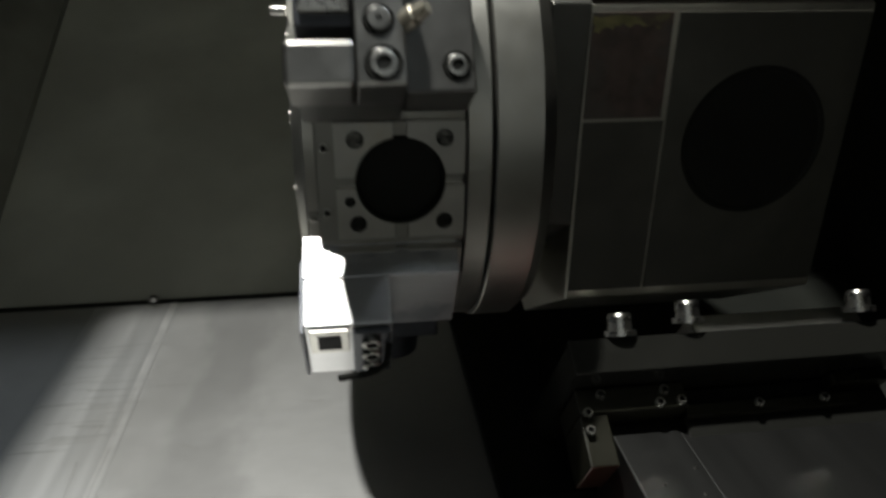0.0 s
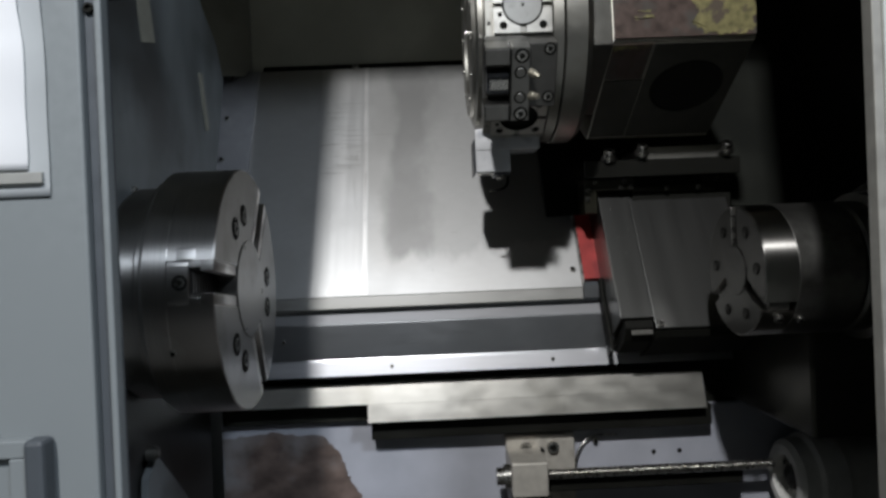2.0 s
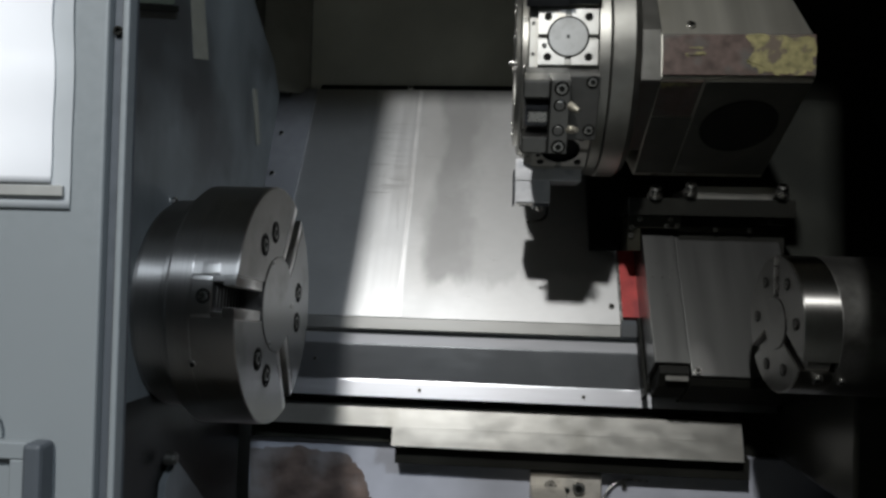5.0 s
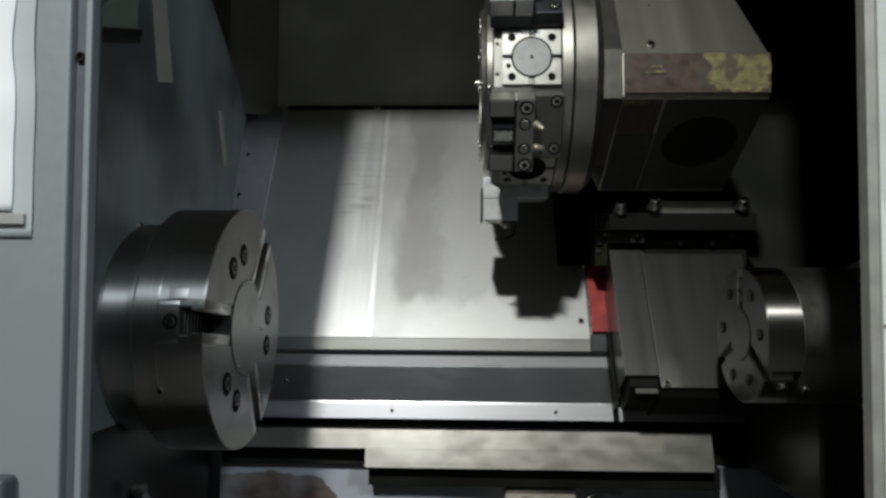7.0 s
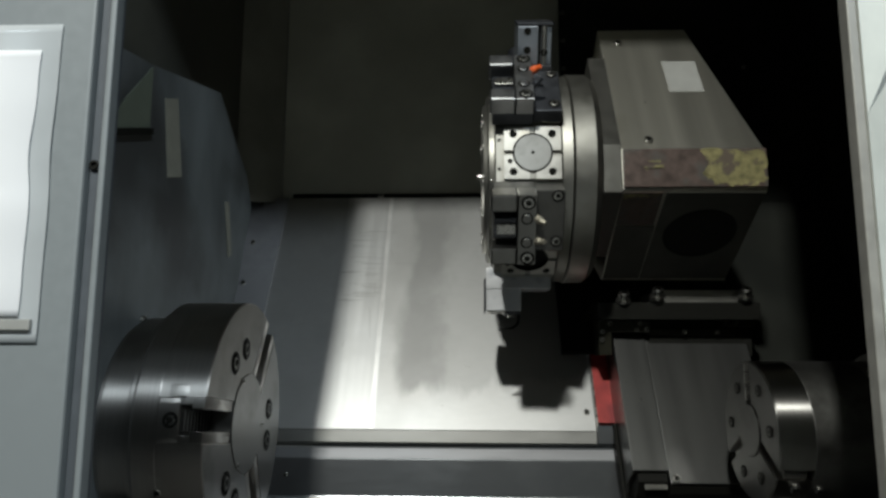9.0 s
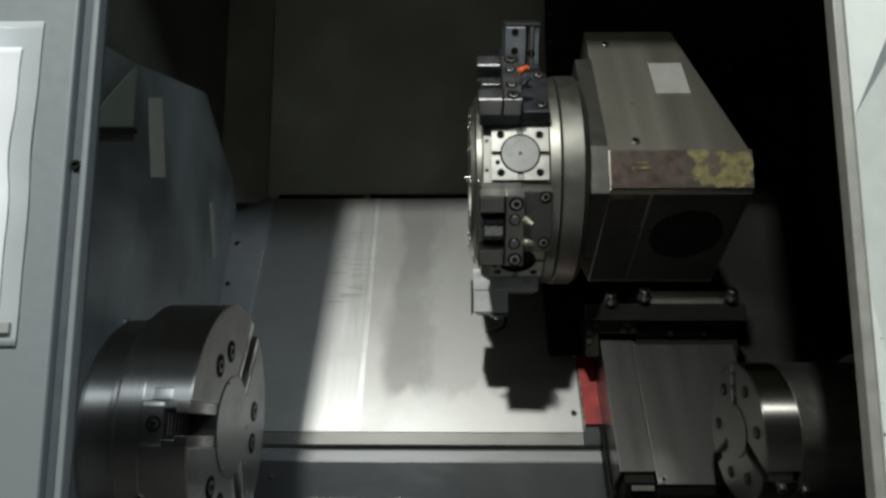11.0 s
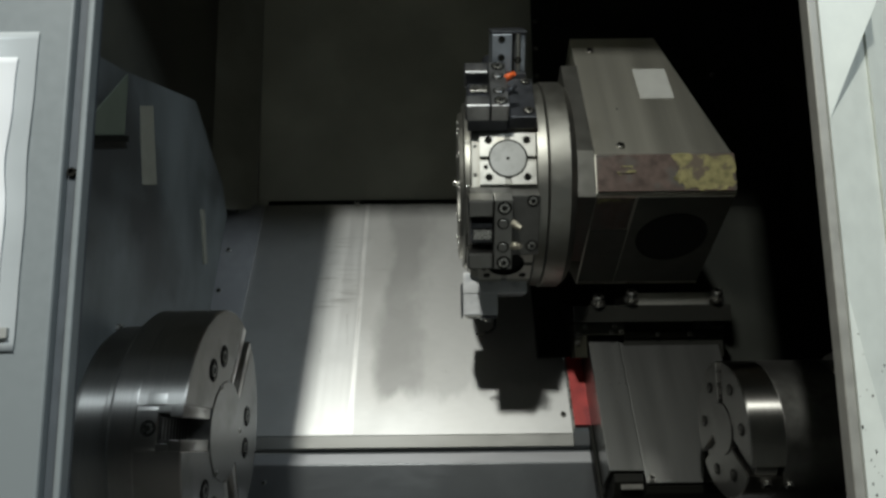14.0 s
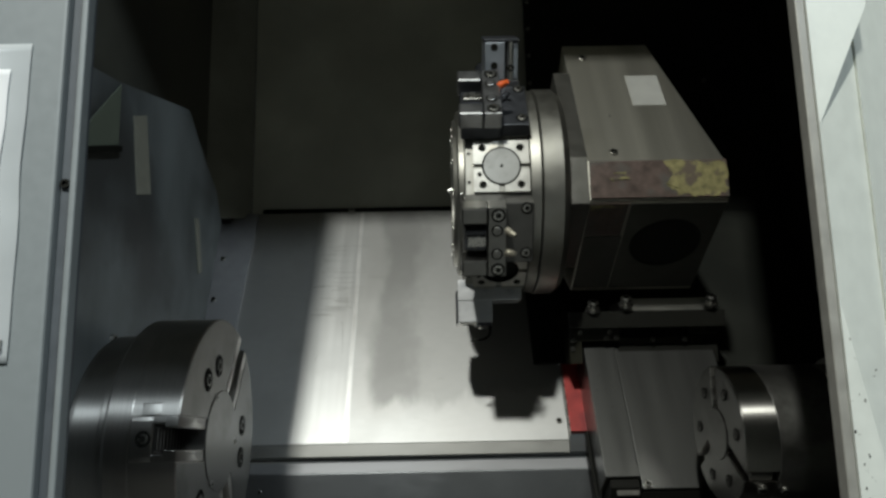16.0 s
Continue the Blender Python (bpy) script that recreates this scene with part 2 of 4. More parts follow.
GREY_CAST = material("pale_painted_casting", (0.60, 0.59, 0.55), 0.45, 0.0, 0.1, 50)
HALL = material("hall_plaster", (0.40, 0.41, 0.40), 0.8, 0.0, 0.1, 4)
HALL_FLOOR = material("hall_concrete", (0.25, 0.25, 0.24), 0.7, 0.0, 0.2, 5)


# ---------------------------------------------------------------- mesh helpers
def part(name, bm, mat, parent=None, label="", m=None):
    """One mesh object from bm, under parent, whose frame its coordinates are in."""
    me = bpy.data.meshes.new(name)
    bmesh.ops.recalc_face_normals(bm, faces=bm.faces)
    bm.to_mesh(me)
    bm.free()
    me.materials.append(mat)
    ob = new(name, me)
    if parent:
        ob.parent = parent
    if m is not None:
        ob.matrix_local = m
    if label:
        ob["label"] = label
    return ob


def thing(name, label, category, m=None, group="", kind=""):
    ob = new(name)
    ob.empty_display_size = 0.05
    if m is not None:
        ob.matrix_world = m
    return tagged(ob, label, category, group, kind)


def smooth_by_angle(bm, degrees=35):
    bmesh.ops.recalc_face_normals(bm, faces=bm.faces)
    bm.normal_update()
    for f in bm.faces:
        f.smooth = True
    for e in bm.edges:
        if len(e.link_faces) == 2 and e.calc_face_angle(0) > radians(degrees):
            e.smooth = False
    return bm


def box(x0, x1, y0, y1, z0, z1, bevel=0.001, m=None):
    bm = bmesh.new()
    bmesh.ops.create_cube(bm, size=1)
    for v in bm.verts:
        v.co = ((x0 + x1) / 2 + v.co.x * (x1 - x0), (y0 + y1) / 2 + v.co.y * (y1 - y0), (z0 + z1) / 2 + v.co.z * (z1 - z0))
    if bevel:
        bmesh.ops.bevel(bm, geom=bm.edges[:], offset=bevel, segments=2, affect="EDGES", profile=0.5)
    if m is not None:
        bm.transform(m)
    return bm


def prism(points, x0, x1, bevel=0.0):
    """A closed outline in (y, z), drawn along x."""
    bm = bmesh.new()
    a = [bm.verts.new((x0, y, z)) for y, z in points]
    b = [bm.verts.new((x1, y, z)) for y, z in points]
    bm.faces.new(a)
    bm.faces.new(b[::-1])
    n = len(points)
    for i in range(n):
        bm.faces.new((a[i], b[i], b[(i + 1) % n], a[(i + 1) % n]))
    bmesh.ops.recalc_face_normals(bm, faces=bm.faces)
    if bevel:
        bmesh.ops.bevel(bm, geom=bm.edges[:], offset=bevel, segments=2, affect="EDGES", profile=0.5)
    return bm


def turned(profile, centre=(0, 0), seg=96, m=None):
    """A solid turned about an axis along x through (y, z) = centre; profile: (x, radius) from end to end."""
    bm = bmesh.new()
    rings = []
    for x, r in profile:
        if r < 1e-6:
            rings.append([bm.verts.new((x, centre[0], centre[1]))])
        else:
            rings.append([bm.verts.new((x, centre[0] + r * math.cos(2 * math.pi * i / seg), centre[1] + r * math.sin(2 * math.pi * i / seg))) for i in range(seg)])
    for a, b in zip(rings, rings[1:]):
        for i in range(seg):
            j = (i + 1) % seg
            if len(a) == 1 and len(b) == 1:
                continue
            if len(a) == 1:
                bm.faces.new((a[0], b[j], b[i]))
            elif len(b) == 1:
                bm.faces.new((a[i], a[j], b[0]))
            else:
                bm.faces.new((a[i], a[j], b[j], b[i]))
    smooth_by_angle(bm, 25)
    if m is not None:
        bm.transform(m)
    return bm


def along(p, d, up=(1, 0, 0)):
    """A frame at p whose x runs along d."""
    d = Vector(d).normalized()
    u = Vector(up)
    if abs(d.dot(u)) > 0.95:
        u = Vector((0, 0, 1))
    y = u.cross(d).normalized()
    z = d.cross(y)
    return Matrix.Translation(p) @ Matrix((d, y, z)).transposed().to_4x4()


def screw_bm(r=0.006, h=0.006):
    """A socket screw head along +x, with its hexagon recess."""
    s = r * 0.58
    prof = [(0, 0), (0, r), (h * 0.85, r), (h, r * 0.88), (h, s), (h * 0.35, s * 0.98), (h * 0.35, 0)]
    return turned(prof, seg=18)


SCREWS = {}


def screw(p, d, r=0.006, h=0.006, parent=None, name="screw", mat=None):
    key = (r, h, mat)
    if key not in SCREWS:
        me = bpy.data.meshes.new("screw")
        bm = screw_bm(r, h)
        bmesh.ops.recalc_face_normals(bm, faces=bm.faces)
        bm.to_mesh(me)
        bm.free()
        me.materials.append(mat or BOLT)
        me.materials.append(BLACK)
        # Recess floors take black for the shade of a deeper socket.
        for f in me.polygons:
            if all(math.hypot(me.vertices[v].co.y, me.vertices[v].co.z) < r * 0.59 for v in f.vertices) and f.center.x > 0.0001:
                f.material_index = 1
        SCREWS[key] = me
    ob = new(name, SCREWS[key])
    if parent:
        ob.parent = parent
    ob.matrix_local = along(p, d)
    return ob


def hole(p, d, r, parent, name="bolt_hole", depth=0.0008, mat=None):
    """A hole: a shallow rimmed cup seated in the face, black to read as deep."""
    bm = turned([(0.0004, r * 1.12), (0.0009, r * 1.05), (0.0006, r * 0.92), (0.0002, r * 0.9), (0.0002, 0)], seg=24)
    return part(name, bm, mat or BLACK, parent, m=along(p, d))


# directions of the slanted bed: up along it, and into it
U = Vector((0, 0.507, 0.862))
N = Vector((0, 0.862, -0.507))

# ---------------------------------------------------------------- hall round the machine
floor = part("floor", box(-5, 5, -6, 4, -0.1, 0, 0), HALL_FLOOR)
tagged(floor, "grey concrete workshop floor", "floor", kind="structure")
for nm, b in (("wall_south", box(-5, 5, -6.1, -6, 0, 5, 0)), ("wall_north", box(-5, 5, 4, 4.1, 0, 5, 0)),
              ("wall_west", box(-5.1, -5, -6, 4, 0, 5, 0)), ("wall_east", box(5, 5.1, -6, 4, 0, 5, 0))):
    tagged(part(nm, b, HALL), "plain grey workshop wall", "wall", kind="structure")
tagged(part("ceiling", box(-5, 5, -6, 4, 5, 5.1, 0), HALL), "plain workshop ceiling", "ceiling", kind="structure")

# ---------------------------------------------------------------- machine enclosure
SY, SZ = 0.428, 1.039          # a point of the slanted cover


def on_sheet(z, off=0.0):
    """(y, z) on the slanted cover at height z, off metres out of it."""
    y = SY + (z - SZ) * 0.507 / 0.862
    return y - off * 0.862, z + off * 0.507


def p3(x, yz):
    return (x, yz[0], yz[1])


tagged(part("wall_back", box(-0.52, 0.62, 0.645, 0.67, 1.38, 1.98, 0), WALL_PAINT), "dark oily painted rear enclosure panel", "wall", kind="structure")
tagged(part("wall_left", box(-0.47, -0.445, -0.10, 0.66, 0.55, 1.98, 0), SIDE_SHADED), "enclosure side panel behind the chuck, coloured dark for shade", "wall", kind="structure")
tagged(part("wall_right", box(0.56, 0.585, -0.10, 0.66, 0.55, 1.98, 0), CAST_DARK), "enclosure side panel beside the sub spindle, coloured dark for shade", "wall", kind="structure")
tagged(part("roof", box(-0.52, 0.62, -0.13, 0.67, 1.98, 2.0, 0), WALL_PAINT), "dark sheet metal roof of the enclosure", "roof", kind="structure")
tagged(part("chip_pan", box(-0.4445, 0.5595, -0.0995, 0.60, 0.55, 0.57, 0), CAST_DARK), "dark chip pan under the bed", "pan", kind="structure")
rear = thing("rear_cover_panel", "black panel behind the turret, screwed along its edge", "panel")
part("panel", prism([on_sheet(0.98, 0.002), on_sheet(1.38, 0.002), (0.60, 1.44), (0.60, 1.90), (0.64, 1.90), (0.64, 1.36), on_sheet(0.98, -0.03)], 0.159, 0.559, 0.001), REAR_BLACK, rear)
part("flange", box(0.112, 0.1585, 0.598, 0.612, 1.43, 1.90, 0.001), REAR_BLACK, rear)
for i in range(7):
    screw((0.118, 0.598, 1.46 + 0.052 * i), (0, -1, 0), 0.0032, 0.003, rear)
for x in (0.16, 0.24, 0.335, 0.43):
    screw((x, 0.598, 1.615), (0, -1, 0), 0.0032, 0.003, rear)

# ---- left sliding door with its document sleeve
door = thing("sliding_door", "grey enamelled sliding machine door standing open", "door")
part("panel", box(-1.10, -0.309, -0.1320, -0.1150, 0.45, 1.98, 0.002), DOOR_PAINT, door)
part("seal_groove", box(-0.3086, -0.3008, -0.1250, -0.1150, 0.45, 1.98, 0.0008), DOOR_DARK, door, "dark recessed rubber seal")
part("edge_strip", box(-0.3004, -0.2958, -0.1300, -0.1190, 0.45, 1.98, 0.0015), DOOR_PAINT, door)
part("return_flange", box(-0.3002, -0.2968, -0.1187, -0.1145, 0.45, 1.98, 0.001), DOOR_DARK, door)
screw((-0.3047, -0.1250, 1.246), (0, -1, 0), 0.0034, 0.003, door, "door_screw", BLACK)
grip = part("handle_recess", box(-0.46, -0.3805, -0.1360, -0.1322, 0.985, 1.10, 0.003), DOOR_DARK, door, "dark recessed handle plate")
part("handle_bar", box(-0.45, -0.379, -0.1650, -0.1520, 1.082, 1.096, 0.005), BLACK, grip)
part("handle_bar", box(-0.45, -0.379, -0.1650, -0.1520, 0.990, 1.004, 0.005), BLACK, grip)
tagged(part("front_panel", box(-1.4, -0.345, -0.1140, -0.1000, 0.0, 1.98, 0.001), DOOR_PAINT), "grey fixed front panel behind the sliding door", "panel", kind="structure")


def wavy(x0, x1, z0, z1, y, wave, thick, n=40):
    """An upright thin sheet whose side edge and surface wave a little."""
    bm = bmesh.new()
    rows = []
    for i in range(n + 1):
        t = i / n
        z = z0 + (z1 - z0) * t
        w = wave * (math.sin(t * 7.0) + 0.5 * math.sin(t * 17 + 1))
        rows.append([bm.verts.new((x, y - abs(w) * 0.5 * (k > 0) - 0.0004, z)) for k, x in enumerate((x0, (x0 + x1 + w) / 2, x1 + w))])
    for a, b in zip(rows, rows[1:]):
        for k in range(2):
            bm.faces.new((a[k], a[k + 1], b[k + 1], b[k]))
    ret = bmesh.ops.extrude_face_region(bm, geom=bm.faces[:])
    for v in [g for g in ret["geom"] if isinstance(g, bmesh.types.BMVert)]:
        v.co.y -= thick
    for f in bm.faces:
        f.smooth = True
    return bm


sleeve = thing("document_sleeve", "white paper in a clear plastic sleeve fixed on the door", "document")
part("border", wavy(-0.62, -0.3310, 1.1255, 1.345, -0.1324, 0.0008, 0.0010), SLEEVE, sleeve, "translucent grey sleeve border")
part("paper", wavy(-0.61, -0.3435, 1.1425, 1.3255, -0.1345, 0.0014, 0.0008), PAPER, sleeve, "blank white paper sheet")
part("clip_bar", box(-0.62, -0.3335, -0.1375, -0.1345, 1.1335, 1.1405, 0.0006), LABEL_GREY, sleeve)
hatch = thing("door_pocket", "grey metal frame of a pocket on the door", "pocket")
part("frame", box(-0.62, -0.348, -0.1420, -0.1325, 0.9615, 0.9725, 0.001), DOOR_PAINT, hatch)
part("frame", box(-0.3598, -0.348, -0.1420, -0.1325, 0.72, 0.9612, 0.001), DOOR_PAINT, hatch)
part("side", box(-0.3477, -0.3350, -0.1480, -0.1325, 0.72, 0.9735, 0.003), DOOR_DARK, hatch)
part("back", box(-0.62, -0.3602, -0.1355, -0.1325, 0.72, 0.9612, 0.0005), DOOR_PAINT, hatch)
cable = bpy.data.curves.new("cable", "CURVE")
cable.dimensions, cable.bevel_depth = "3D", 0.0011
sp = cable.splines.new("BEZIER")
sp.bezier_points.add(3)
for q, co in zip(sp.bezier_points, ((-0.40, -0.1420, 1.02), (-0.381, -0.1460, 1.005), (-0.372, -0.1400, 0.985), (-0.376, -0.1380, 0.965))):
    q.co, q.handle_left_type, q.handle_right_type = co, "AUTO", "AUTO"
cable.materials.append(PAPER)
tagged(new("white_cable", cable), "thin white cable looped at the door handle", "cable")

tagged(part("header", box(-1.4, 1.4, -0.128, -0.09, 1.788, 1.98, 0.001), JAMB_PAINT), "cream enamelled header over the door opening", "header", kind="structure")
tagged(part("apron", box(-1.4, 1.4, -0.116, -0.10, 0.0, 0.60, 0.001), JAMB_PAINT), "cream enamelled front apron", "apron", kind="structure")

# ---- right jamb, with chipped paint along its edge
jamb = thing("door_jamb", "cream white enamelled door jamb with chipped edge", "jamb", kind="structure")
part("edge", box(0.2165, 0.2235, -0.1105, -0.099, 0.60, 1.81, 0.001), JAMB_EDGE, jamb)


def upright_slab(points, thick):
    """A slab whose front outline is given as (x, y, z) corners, thick metres deep towards +y."""
    bm = bmesh.new()
    a = [bm.verts.new(p) for p in points]
    b = [bm.verts.new((p[0], p[1] + thick, p[2])) for p in points]
    n = len(points)
    bm.faces.new(a)
    bm.faces.new(b[::-1])
    for i in range(n):
        bm.faces.new((a[i], b[i], b[(i + 1) % n], a[(i + 1) % n]))
    return bm


FY = -0.112
part("face", upright_slab([(0.2238, FY, 1.283), (0.268, FY, 1.376), (0.268, FY, 1.81), (0.2238, FY, 1.81)], 0.014), JAMB_PAINT, jamb)
part("face", upright_slab([(0.2238, FY, 0.60), (0.268, FY, 0.60), (0.268, FY, 0.905), (0.2238, FY, 1.160)], 0.014), JAMB_PAINT, jamb)
# Wedge and splay lean back from the lamp; shape makes them dimmer.
part("dim_wedge", upright_slab([(0.2238, FY, 1.1603), (0.268, -0.090, 0.9053), (0.268, -0.090, 1.3757), (0.2238, FY, 1.2827)], 0.008), JAMB_PAINT, jamb)
part("splay", upright_slab([(0.2683, -0.0925, 0.60), (0.36, -0.020, 0.60), (0.36, -0.020, 1.81), (0.2683, -0.0925, 1.81)], 0.012), JAMB_PAINT, jamb)
part("outer_face", box(0.3605, 1.4, -0.020, -0.004, 0.0, 1.98, 0.001), JAMB_PAINT, jamb)
rng = random.Random(4)
bm = bmesh.new()
for i in range(70):
    z = 0.80 + rng.random() ** 1.4 * 0.34
    x = 0.2245 + abs(rng.gauss(0, 0.006)) if i < 32 else 0.226 + rng.random() * 0.040
    r = (0.0003 + 0.0007 * rng.random() ** 2) * (1.9 if i < 8 else 1)
    c = Vector((x, -0.11225, z))
    ring = [bm.verts.new(c + Vector((r * (0.6 + 0.5 * rng.random()) * math.cos(k), 0, r * (0.9 + 0.8 * rng.random()) * math.sin(k)))) for k in np.linspace(0, 5.4, 7)]
    bm.faces.new(ring)
bmesh.ops.solidify(bm, geom=bm.faces[:], thickness=0.00015)
chips = part("paint_chips", bm, PRIMER, jamb, "dark chips in the enamel")
chips["kind"] = "stuff"

tagged(part("corner_fold", upright_slab([(-0.4447, 0.575, 1.375), (-0.385, 0.6445, 1.385), (-0.385, 0.6445, 1.98), (-0.4447, 0.575, 1.98)], -0.010), CORNER_HALF_SHADE), "folded olive sheet metal corner, toned between lit and shaded wall", "panel", kind="structure")

# ---- guard on the left wall
guard = thing("headstock_guard", "blue grey oily sheet metal guard behind the chuck", "guard")
part("plate", prism([(-0.09, 1.40), (0.147, 1.437), (0.359, 1.485), (0.43, 1.435), (0.49, 1.40), (0.520, 1.352), (0.466, 1.217), (0.420, 1.11), (0.392, 1.0), (0.39, 0.945), (-0.09, 0.955)], -0.4447, -0.4015), GUARD_PAINT, guard)
part("lower_plate", prism([(-0.09, 0.60), (-0.09, 0.9545), (0.3895, 0.9445), (0.38, 0.60)], -0.4447, -0.4025), GUARD_SHADED, guard, "lower plate coloured dark for shade under the chuck")
part("green_tab", prism([(0.06, 1.335), (0.147, 1.364), (0.147, 1.434), (0.09, 1.375)], -0.4012, -0.3995), GREEN_PAINT, guard, "pale green painted tab")
part("tab_edge", prism([(0.055, 1.326), (0.150, 1.357), (0.150, 1.364), (0.055, 1.333)], -0.4012, -0.396), BLACK, guard)
tagged(part("tape_strip", prism([(0.183, 1.411), (0.218, 1.424), (0.241, 1.332), (0.202, 1.322)], -0.4012, -0.4005), TAPE), "old yellowed tape strip on the guard", "tape")
part("brace", prism([(0.395, 1.335), (0.408, 1.337), (0.430, 1.262), (0.418, 1.258)], -0.4012, -0.399), TAPE, guard)
for y, z in ((0.163, 1.1535), (0.10, 1.0), (0.02, 1.25)):
    screw((-0.4013, y, z), (1, 0, 0), 0.0052, 0.004, guard)

chute = thing("chip_chute", "blue grey sloping chip chute under the chuck", "chute")
part("plate", prism([(0.150, 0.852), (0.174, 0.871), (0.306, 0.755), (0.300, 0.70), (0.130, 0.70)], -0.4010, -0.3930, 0.0005), GUARD_PAINT, chute)
part("rim", turned([(-0.3928, 0.0), (-0.3928, 0.0075), (-0.384, 0.007), (-0.381, 0.004), (-0.381, 0)], (0.150, 0.879), 24), PLATE_GREY, chute, "grey coolant nozzle")

# ---- slanted covers
cover = thing("way_cover", "brushed stainless slanted way cover, oily and scratched", "cover")
y0, z0 = on_sheet(1.015)
y1, z1 = on_sheet(1.394)
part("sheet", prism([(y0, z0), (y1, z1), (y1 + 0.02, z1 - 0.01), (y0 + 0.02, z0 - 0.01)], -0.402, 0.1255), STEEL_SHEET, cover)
part("lip", prism([(y0 - 0.0005, z0 - 0.001), (y0 + 0.02, z0 - 0.012), (y0 + 0.014, z0 - 0.022), (y0 - 0.0035, z0 - 0.0165)], -0.402, 0.1255), LIP_STEEL, cover)
strip = part("side_strip", prism([on_sheet(1.02, 0.006), on_sheet(1.39, 0.006), on_sheet(1.39, 0.001), on_sheet(1.02, 0.001)], -0.4444, -0.370), STRIP_STEEL, cover)
part("top_fold", prism([on_sheet(1.3945, 0.0), on_sheet(1.403, 0.0), on_sheet(1.403, -0.02), on_sheet(1.3945, -0.02)], -0.365, 0.1255), BLACK, cover)
screw(p3(0.115, on_sheet(1.039)), -N, 0.0042, 0.003, cover)
for z in (1.228, 1.301, 1.377):
    screw((-0.414, on_sheet(z, 0.006)[0], on_sheet(z, 0.006)[1]), -N, 0.0042, 0.003, cover)
screw(p3(-0.205, on_sheet(1.392, 0.006)), -N, 0.005, 0.004, cover)
part("wear_track", prism([on_sheet(1.0165, 0.0005), on_sheet(1.3935, 0.0005), on_sheet(1.3935, 0.0001), on_sheet(1.0165, 0.0001)], -0.262, -0.1815), SHEET_WORN, cover, "polished vertical wear track")
part("wear_line", prism([on_sheet(1.0165, 0.0008), on_sheet(1.3935, 0.0008), on_sheet(1.3935, 0.0006), on_sheet(1.0165, 0.0006)], -0.1895, -0.1830), SHEET_BRIGHT, cover, "bright polished line along the wear track")
rng = random.Random(8)
bm = bmesh.new()


def scratch(bm, x0, z0, x1, z1, w):
    a, b = Vector(p3(x0, on_sheet(z0, 0.0010))), Vector(p3(x1, on_sheet(z1, 0.0010)))
    d = (b - a).normalized()
    s = d.cross(N).normalized() * w / 2
    bm.faces.new([bm.verts.new(c) for c in (a - s, b - s * 0.3, b + s * 0.3, a + s)])


for i in range(34):
    z = 1.20 + rng.random() * 0.13
    x = -0.265 + rng.random() * 0.055
    scratch(bm, x, z, x + 0.02 + rng.random() * 0.035, z + rng.uniform(-0.0008, 0.0008), 0.0005)
for a in ((-0.20, 1.215, -0.188, 1.215), (-0.20, 1.238, -0.188, 1.238), (-0.20, 1.215, -0.20, 1.238), (-0.188, 1.215, -0.188, 1.238),
          (-0.205, 1.19, -0.200, 1.14), (-0.186, 1.20, -0.188, 1.10), (-0.17, 1.2665, -0.135, 1.2650), (-0.18, 1.29, -0.172, 1.272)):
    scratch(bm, *a, 0.0005)
for i in range(14):
    x, z = -0.33 + rng.random() * 0.4, 1.04 + rng.random() * 0.3
    scratch(bm, x, z, x + rng.uniform(-0.02, 0.02), z + rng.uniform(-0.012, 0.012), 0.0005)
sc = part("scratch_wear", bm, SCRATCH, cover, "fine dull scratches")
sc["kind"] = "stuff"

part("side_panel", prism([on_sheet(1.118, 0.010), on_sheet(1.395, 0.010), on_sheet(1.395, 0.001), on_sheet(1.118, 0.001)], 0.088, 0.1585), BLACK, cover, "flat black strip over the right edge of the cover")

red = thing("red_side_cover", "red painted strip beside the way cover", "strip")
part("strip", prism([on_sheet(1.024, 0.004), on_sheet(1.117, 0.004), on_sheet(1.117, -0.006), on_sheet(1.024, -0.006)], 0.1290, 0.1545), RED_PAINT, red)
part("trim", prism([on_sheet(1.018, 0.006), on_sheet(1.117, 0.006), on_sheet(1.117, -0.006), on_sheet(1.018, -0.006)], 0.1262, 0.1287), BOLT, red)
part("foot", prism([(y0 - 0.004, z0 + 0.004), (y0 + 0.015, z0 - 0.005), (y0 + 0.008, z0 - 0.022), (y0 - 0.005, z0 - 0.016)], 0.1265, 0.158), STEEL_WAY, red)

# ---- bed ways
way = thing("bed_way", "ground steel lower bed way with bright chamfers", "bed way")
part("rail", prism([(0.4108, 0.9905), (0.4020, 0.9785), (0.4015, 0.9765), (0.3985, 0.9285), (0.3975, 0.9262), (0.3920, 0.906), (0.45, 0.906), (0.47, 0.985)], -0.395, 0.33), STEEL_WAY, way)
part("top_chamfer", prism([(0.4100, 0.9900), (0.4010, 0.9782), (0.4022, 0.9778), (0.4112, 0.9896)], -0.394, 0.156), WAY_EDGE, way)
part("lower_chamfer", prism([(0.3968, 0.9262), (0.3910, 0.9062), (0.3925, 0.9065), (0.3978, 0.9255)], -0.394, 0.285), WAY_EDGE, way)
part("seat", box(-0.402, 0.56, 0.44, 0.60, 0.80, 0.985, 0), BLACK, way)
for x in (-0.15, 0.075, 0.20):
    screw((x, 0.3940, 0.917), (0, -0.96, 0.28), 0.0028, 0.0015, way)
for x in (-0.345, -0.30):
    screw((x, 0.4000, 0.955), (0, -1, 0.05), 0.003, 0.0012, way, mat=BOLT)
lower = thing("lower_guide_plate", "worn oily steel guide plate along the bed", "plate")
part("plate", prism([(0.3875, 0.866), (0.3945, 0.8905), (0.44, 0.8905), (0.44, 0.866)], -0.395, 0.285), STEEL_PLATE, lower)
